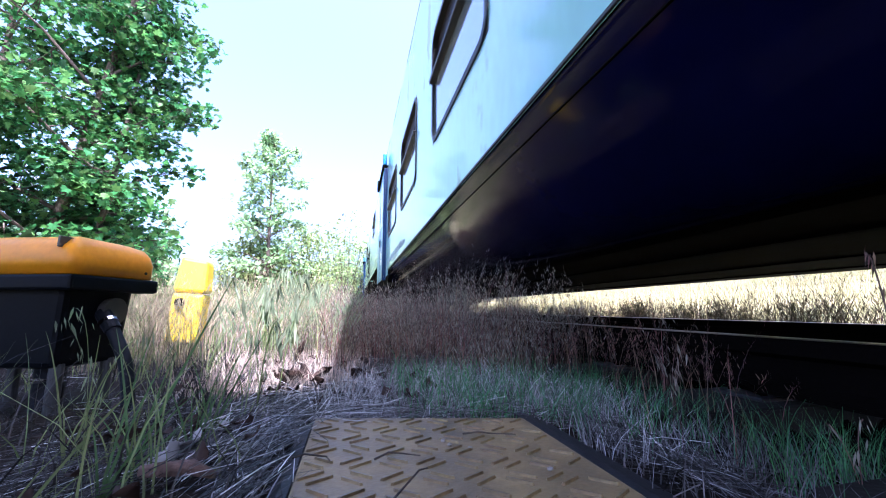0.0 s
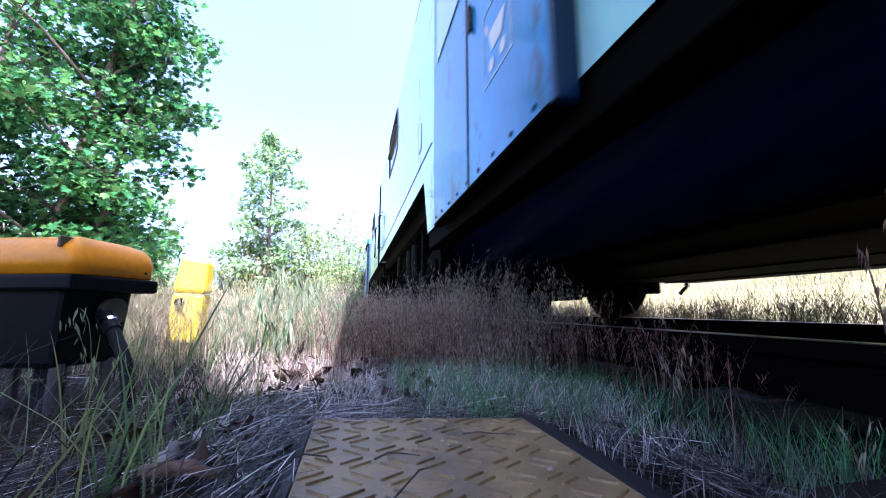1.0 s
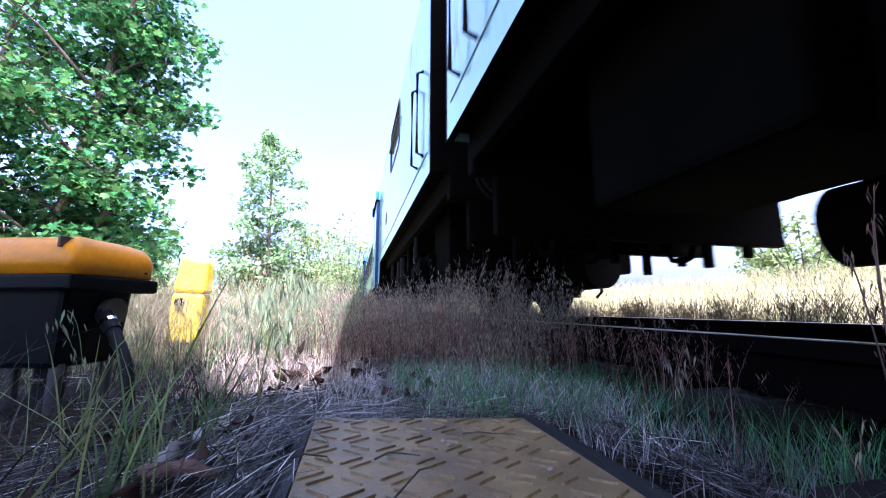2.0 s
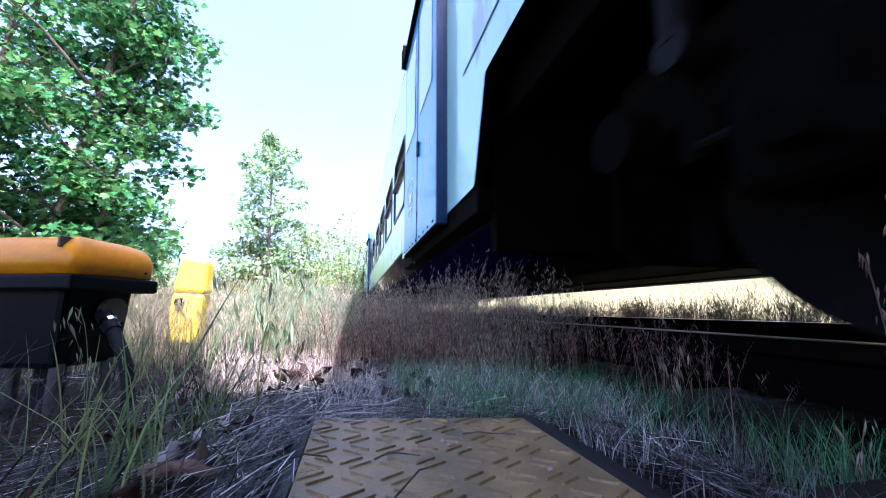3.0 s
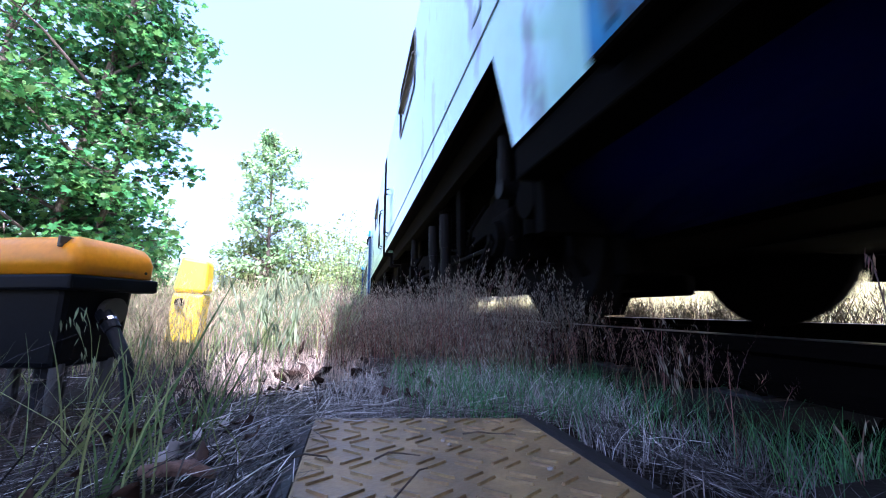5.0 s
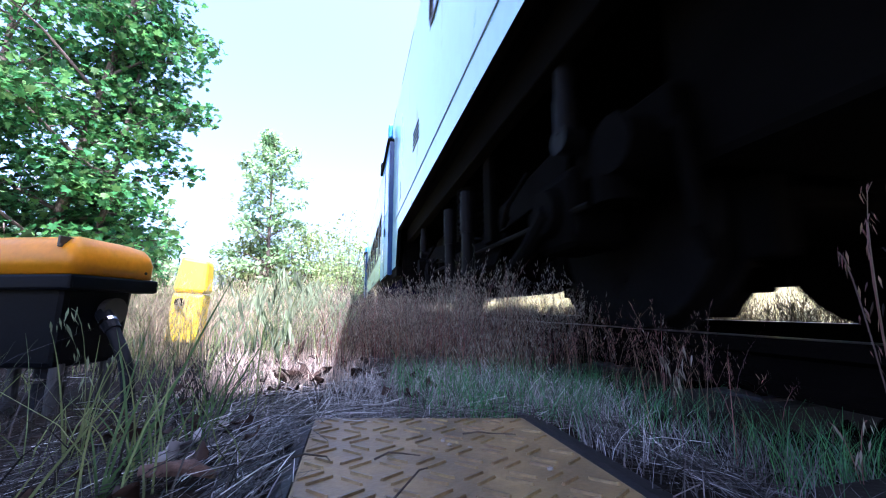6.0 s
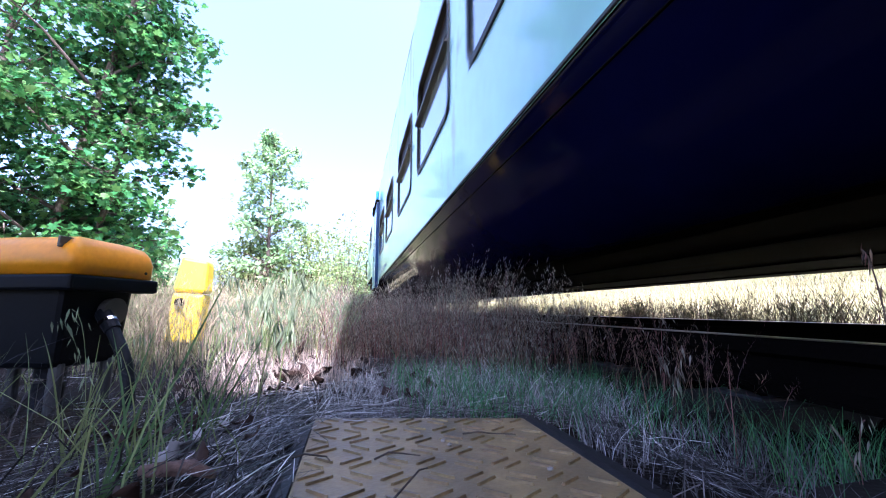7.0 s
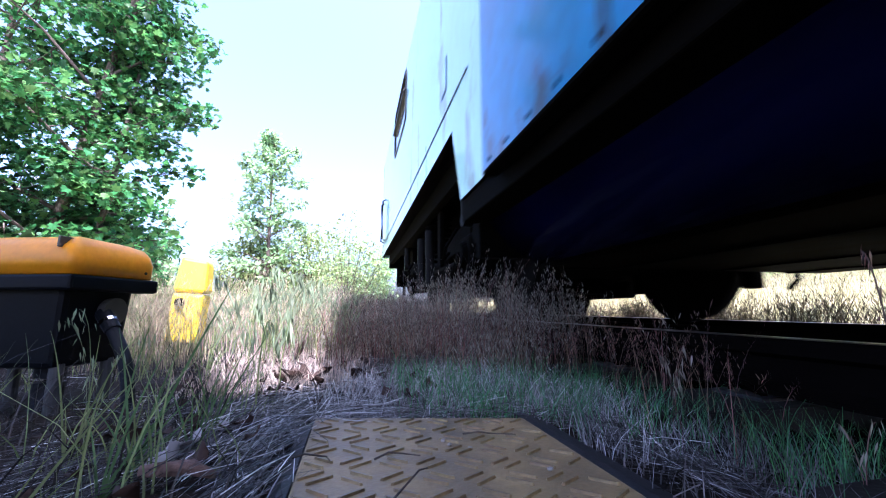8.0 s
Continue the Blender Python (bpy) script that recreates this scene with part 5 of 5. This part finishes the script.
# ---- trees ----
def leaf_cloud(name, centres, radii, per, size, material, parent, seed, label="", flat=0.6, shape="maple"):
    rng = np.random.default_rng(seed)
    centres, radii = np.array(centres), np.array(radii)
    n = len(centres) * per
    c = np.repeat(centres, per, 0)
    r = np.repeat(radii, per, 0)
    d = rng.normal(0, 1, (n, 3))
    d /= np.linalg.norm(d, axis=1)[:, None]
    p = c + d * (r * rng.uniform(0.15, 1.0, n) ** 0.5)[:, None] * np.array([1, 1, flat])
    outline = {"maple": [(0, 0), (0.28, -0.06), (0.5, 0.2), (0.3, 0.32), (0.42, 0.62), (0.14, 0.58), (0, 1.0), (-0.14, 0.58), (-0.42, 0.62), (-0.3, 0.32), (-0.5, 0.2), (-0.28, -0.06)],
               "oval": [(0, 0), (0.26, 0.3), (0.22, 0.65), (0, 1.0), (-0.22, 0.65), (-0.26, 0.3)]}[shape]
    o = np.array([(x, y, -0.25 * abs(x) - 0.12 * y * y) for x, y in outline])
    k = len(o)
    az = rng.uniform(0, 2 * np.pi, n)
    pitch = rng.normal(-0.5, 0.5, n)
    roll = rng.normal(0, 0.5, n)
    sz = size * rng.uniform(0.6, 1.25, n)
    ca, sa, cp, sp, cr, sr = np.cos(az), np.sin(az), np.cos(pitch), np.sin(pitch), np.cos(roll), np.sin(roll)
    fx = np.stack([-sa, ca, 0 * az], 1)
    fy = np.stack([ca * cp, sa * cp, sp], 1)
    fz = np.cross(fx, fy)
    ex = fx * cr[:, None] + fz * sr[:, None]
    ez = np.cross(ex, fy)
    v = p[:, None, :] + sz[:, None, None] * (o[None, :, 0, None] * ex[:, None, :] + o[None, :, 1, None] * fy[:, None, :] + o[None, :, 2, None] * ez[:, None, :])
    me = bpy.data.meshes.new(name)
    me.from_pydata(v.reshape(-1, 3).tolist(), [], (np.arange(n)[:, None] * k + np.arange(k)[None]).tolist())
    me.materials.append(material)
    ob = new(name, me)
    ob.parent = parent
    return tagged(ob, label, kind="stuff")


def tree(x, y, height, lean, trunk_r, crown, seed, material, label, leaf=0.14, per=45, shape="maple", low=0.2, stems=1, n_limbs=20, clump=0.45, name="tree"):
    """A tapered trunk with limbs and twigs; leaves gather round the twigs' ends. crown: how far the limbs reach."""
    rng = random.Random(seed)
    z0 = ground_height(x, y) - 0.1
    t = thing(name, label, "tree", at=pose(x, y, z0))
    pts, radii = [], []
    for i in range(9):
        s = i / 8
        pts.append((lean[0] * s + 0.04 * height * 0.3 * math.sin(3 * s + seed), lean[1] * s + 0.03 * height * 0.3 * math.cos(4 * s), height * s))
        radii.append(trunk_r * (1 - 0.85 * s) + 0.004)
    part("trunk", tube(pts, radii, 10), M_BARK, t)
    limbs = bmesh.new()
    centres, rads = [], []
    for k in range(n_limbs):
        s = low + (0.97 - low) * (k + rng.random()) / n_limbs
        i = min(int(s * 8), 7)
        f = s * 8 - i
        a = Vector(pts[i]).lerp(Vector(pts[i + 1]), f)
        ang = 2.4 * k + rng.uniform(-0.5, 0.5)
        reach = crown * rng.uniform(0.55, 1.1) * (1.0 - 0.65 * max(0, (s - 0.45) / 0.55))
        b = a + Vector((math.cos(ang) * reach, math.sin(ang) * reach, reach * rng.uniform(0.15, 0.7)))
        m = a.lerp(b, 0.5) + Vector((0, 0, reach * 0.08))
        r0 = max(trunk_r * 0.45 * (1 - 0.7 * s), 0.008)
        tube([a, m, b], [r0, r0 * 0.6, r0 * 0.2], 6, limbs)
        for q in range(4):
            f = rng.uniform(0.3, 1.0)
            o = a.lerp(b, f)
            e = o + Vector((rng.uniform(-1, 1), rng.uniform(-1, 1), rng.uniform(-0.5, 0.7))) * reach * 0.38
            tube([o, e], [r0 * 0.35, r0 * 0.12], 5, limbs)
            centres.append(e), rads.append(clump * rng.uniform(0.55, 1.1))
        centres.append(b), rads.append(clump * rng.uniform(0.6, 1.1))
    centres.append(Vector(pts[-1])), rads.append(clump * 0.8)
    part("branchwork", limbs, M_BARK, t)
    leaf_cloud("crown", [tuple(c) for c in centres], rads, per, leaf, material, t, seed, shape=shape)
    return t


def shrub(x, y, w, h, seed, material, label, leaf=0.12, per=40, n=26):
    rng = random.Random(seed)
    t = thing("shrub", label, "shrub", "shrubs along the line", at=pose(x, y, ground_height(x, y) - 0.05))
    bm = bmesh.new()
    centres, rads = [], []
    for k in range(n):
        a, r = rng.uniform(0, 6.283), w / 2 * math.sqrt(rng.random())
        hh = h * (1 - 0.5 * (r / (w / 2)) ** 2) * rng.uniform(0.65, 1.0)
        e = Vector((r * math.cos(a), r * math.sin(a), hh))
        tube([(e.x * 0.2, e.y * 0.2, 0), (e.x * 0.6, e.y * 0.6, hh * 0.5), e], [0.04, 0.025, 0.008], 5, bm)
        centres += [e, Vector((e.x * 0.75, e.y * 0.75, hh * 0.55))]
        rads += [0.2 * h * rng.uniform(0.5, 1.0), 0.24 * h * rng.uniform(0.5, 1.0)]
    part("stemwork", bm, M_BARK, t)
    leaf_cloud("foliage", [tuple(c) for c in centres], rads, per, leaf, material, t, seed, shape="oval", flat=0.8)
    return t


def woods():
    tree(-4.85, 7.2, 8.8, (1.15, 0.2), 0.10, 1.5, 11, M_LEAF, "young maple with a slender trunk and full green crown", leaf=0.125, per=40, n_limbs=30, low=0.08, clump=0.55)
    tree(-4.3, 7.3, 5.6, (0.35, 0.3), 0.07, 0.9, 12, M_LEAF, "smaller green maple growing close to another", leaf=0.125, per=40, n_limbs=22, low=0.06, clump=0.45)
    tree(-6.4, 7.6, 8.6, (0.3, 0.3), 0.09, 2.3, 13, M_LEAF, "leafy green maple at the edge of the verge", leaf=0.125, per=75, n_limbs=32, low=0.03, clump=0.65)
    tree(-5.9, 6.6, 4.0, (0.2, 0.1), 0.05, 1.5, 16, M_LEAF, "low bushy maple at the edge of the verge", leaf=0.125, per=50, n_limbs=20, low=0.05, clump=0.5)
    tree(-4.2, 19.5, 8.6, (0.2, 0), 0.11, 1.9, 14, M_LEAF2, "slender pale green tree in full sun", leaf=0.24, per=36, shape="oval", n_limbs=24, low=0.12, clump=0.55)
    for i, (x, y, w, h) in enumerate(((-2.9, 22, 4.2, 5.6), (-5.2, 21, 3.4, 4.2), (-0.6, 27, 5, 7.0), (-7.5, 15, 3.5, 1.9), (-6.0, 11.5, 2.6, 1.3))):
        shrub(x, y, w, h, 30 + i, M_BUSH, "sunlit yellow-green shrub on the verge", leaf=0.22, per=60)
    for i, (x, y, w, h) in enumerate(((-8.2, 10.5, 4.5, 4.6), (-11, 8.6, 4.5, 4.6), (-6.6, 12.0, 3.5, 3.4))):
        shrub(x, y, w, h, 40 + i, M_LEAF, "dark green leafy shrub behind the maples", leaf=0.2, per=40)
    for i, (x, y, w, h) in enumerate(((0.8, 45, 8, 8.5), (-9, 48, 8, 5), (-18, 40, 9, 6), (-3, 60, 10, 8))):
        shrub(x, y, w, h, 50 + i, M_LEAF2, "distant pale green shrub in haze", leaf=0.5, per=40, n=30)
    for i, (x, y, w, h) in enumerate(((11.5, 1.5, 3.5, 2.6), (13, 5, 4.5, 3.0), (12, -3, 4, 2.8), (15, 10, 5, 2.6))):
        shrub(x, y, w, h, 60 + i, M_BUSH, "sunlit green shrub beyond the meadow", leaf=0.22, per=50)
    tree(-16.5, 38, 9.0, (0.2, 0), 0.12, 1.0, 15, M_LEAF2, "thin distant tree with sparse leaves", leaf=0.3, per=16, shape="oval", n_limbs=18, low=0.2, clump=0.4)


def shade_tree():
    """Unseen tree added behind the camera; it keeps the near verge in dappled shade."""
    rng = random.Random(91)
    t = thing("tree", "unseen overhanging maple added to shade the near verge", "tree", at=pose(0, 0, 0))
    part("trunk", tube([(-1.9, -2.2, -0.1), (-1.85, -2.1, 1.2), (-1.7, -2.0, 2.6), (-1.6, -1.9, 4.0), (-1.5, -1.8, 6.4)], [0.14, 0.12, 0.10, 0.07, 0.015], 10), M_BARK, t)
    limbs = bmesh.new()
    centres, rads = [], []

    def bough(p, r):
        a = Vector((-1.7, -2.0, 2.2 + 2.2 * rng.random()))
        tube([a, a.lerp(p, 0.5) + Vector((0, 0, 0.2)), p], [0.03, 0.018, 0.006], 5, limbs)
        centres.append(tuple(p)), rads.append(r)

    # boughs hung out of view, sunward of the ground they are to shade
    for k in range(190):
        gx, gy, h = rng.uniform(-0.62, 0.10), rng.uniform(-0.3, 1.05), rng.uniform(1.2, 2.15)
        p = Vector((gx, gy, 0)) + sun_dir * (h / sun_dir.z)
        if p.x < 0.36 and p.y < -0.1:
            bough(p, rng.uniform(0.10, 0.18))
    for k in range(190):
        gx = rng.uniform(-3.0, -0.05)
        low = gx > -0.62
        h = rng.uniform(1.1, 2.0) if low else rng.uniform(2.0, 4.2)
        gy = rng.uniform(-0.7, 0.95) if low else rng.uniform(-0.7, 1.3)
        if gx < -0.75 and rng.random() < 0.25:
            gy = rng.uniform(1.3, 1.9)
        p = Vector((gx, gy, 0)) + sun_dir * (h / sun_dir.z)
        if p.x < 0.36 and p.y < -0.12:
            bough(p, rng.uniform(0.12, 0.2) if low else rng.uniform(0.22, 0.4))
    for k in range(120):
        a, r = rng.uniform(0, 6.283), 2.6 * math.sqrt(rng.random())
        p = Vector((-2.2 + r * math.cos(a), -1.9 + r * math.sin(a), rng.uniform(2.4, 6.4)))
        if p.x < 0.0 - 0.1 * max(p.z - 4, 0) and p.y < 0.2:
            bough(p, rng.uniform(0.35, 0.6))
    part("branchwork", limbs, M_BARK, t)
    leaf_cloud("crown", centres, rads, 80, 0.16, M_LEAF, t, 92)


def pale_post(x, y, h, lean):
    p = thing("pale_post", "slender pale post among the trees", "post", "pale posts behind the trees", at=pose(x, y, -0.1, 0, lean, 0))
    part("shaft", rod((0, 0, 0), (0, 0, h), 0.05, 0.045, n=12), M_POST, p)
    part("cap", rod((0, 0, h), (0, 0, h + 0.05), 0.055, 0.03, n=12), M_POST, p)


woods()
shade_tree()
pale_post(-7.6, 10.6, 3.7, 3)
pale_post(-8.3, 10.9, 2.9, -2)


# ---- the track bed ----
def sleepers():
    clip = finish(tube([(0.05, -0.05, 0.0), (0.085, -0.03, 0.03), (0.09, 0.0, 0.035), (0.085, 0.03, 0.03), (0.05, 0.05, 0.0), (0.045, 0.0, 0.012)], 0.008, 6), "rail_clip")
    clip.materials.append(M_RAIL)
    pad = finish(box(-0.09, 0.09, -0.075, 0.075, -0.006, 0.004, 0.002), "rail_pad")
    pad.materials.append(M_RUBBER)
    for k in range(18):
        y = 0.2 + 0.6 * k
        t = thing("sleeper", "grey concrete sleeper half buried in ballast", "sleeper", "sleepers of the track", at=pose(TRACK_X, y, RAIL_TOP - 0.155))
        body = prism([(-1.3, -0.2), (1.3, -0.2), (1.28, -0.012), (0.5, -0.012), (0.4, -0.04), (-0.4, -0.04), (-0.5, -0.012), (-1.28, -0.012)], "y", 0, 0.26, 0.012)
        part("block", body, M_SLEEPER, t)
        for sx in (-0.7535, 0.7535):
            for name, me, m in (("rail_pad", pad, pose(sx, 0.13, -0.006)), ("rail_clip", clip, pose(sx, 0.13, 0.0)), ("rail_clip", clip, pose(sx, 0.13, 0.0, 0, 0, 180))):
                ob = new(name, me)
                ob.parent, ob.matrix_basis = t, m


def ballast():
    """Crushed stone between and beside the rails."""
    rng = np.random.default_rng(31)
    bm = bmesh.new()
    bmesh.ops.create_icosphere(bm, subdivisions=1, radius=1)
    unit = np.array([v.co[:] for v in bm.verts])
    tri = np.array([[v.index for v in f.verts] for f in bm.faces])
    bm.free()
    n = 9000
    y = np.abs(rng.normal(0, 1, n)) * 4.0 + rng.uniform(-0.3, 0.6, n)
    x = rng.uniform(1.0, 3.3, n)
    z = np.array([ground_height(a, b) for a, b in zip(x, y)]) + 0.0
    keep = (np.abs(np.abs(x - TRACK_X) - 0.7535) > 0.075)
    x, y, z = x[keep], y[keep], z[keep]
    n = len(x)
    scale = rng.uniform(0.014, 0.032, (n, 1, 1)) * rng.uniform(0.65, 1.2, (n, 1, 3))
    v = unit[None] * scale * rng.uniform(0.8, 1.15, (n, len(unit), 1))
    v += np.stack([x, y, z], 1)[:, None, :]
    f = tri[None] + (np.arange(n) * len(unit))[:, None, None]
    me = bpy.data.meshes.new("ballast")
    me.from_pydata(v.reshape(-1, 3).tolist(), [], f.reshape(-1, 3).tolist())
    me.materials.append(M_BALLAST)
    tagged(new("ballast", me), "crushed stone of the track bed, darkened for the shade under the train", "ballast", kind="stuff")


sleepers()
ballast()
motions()
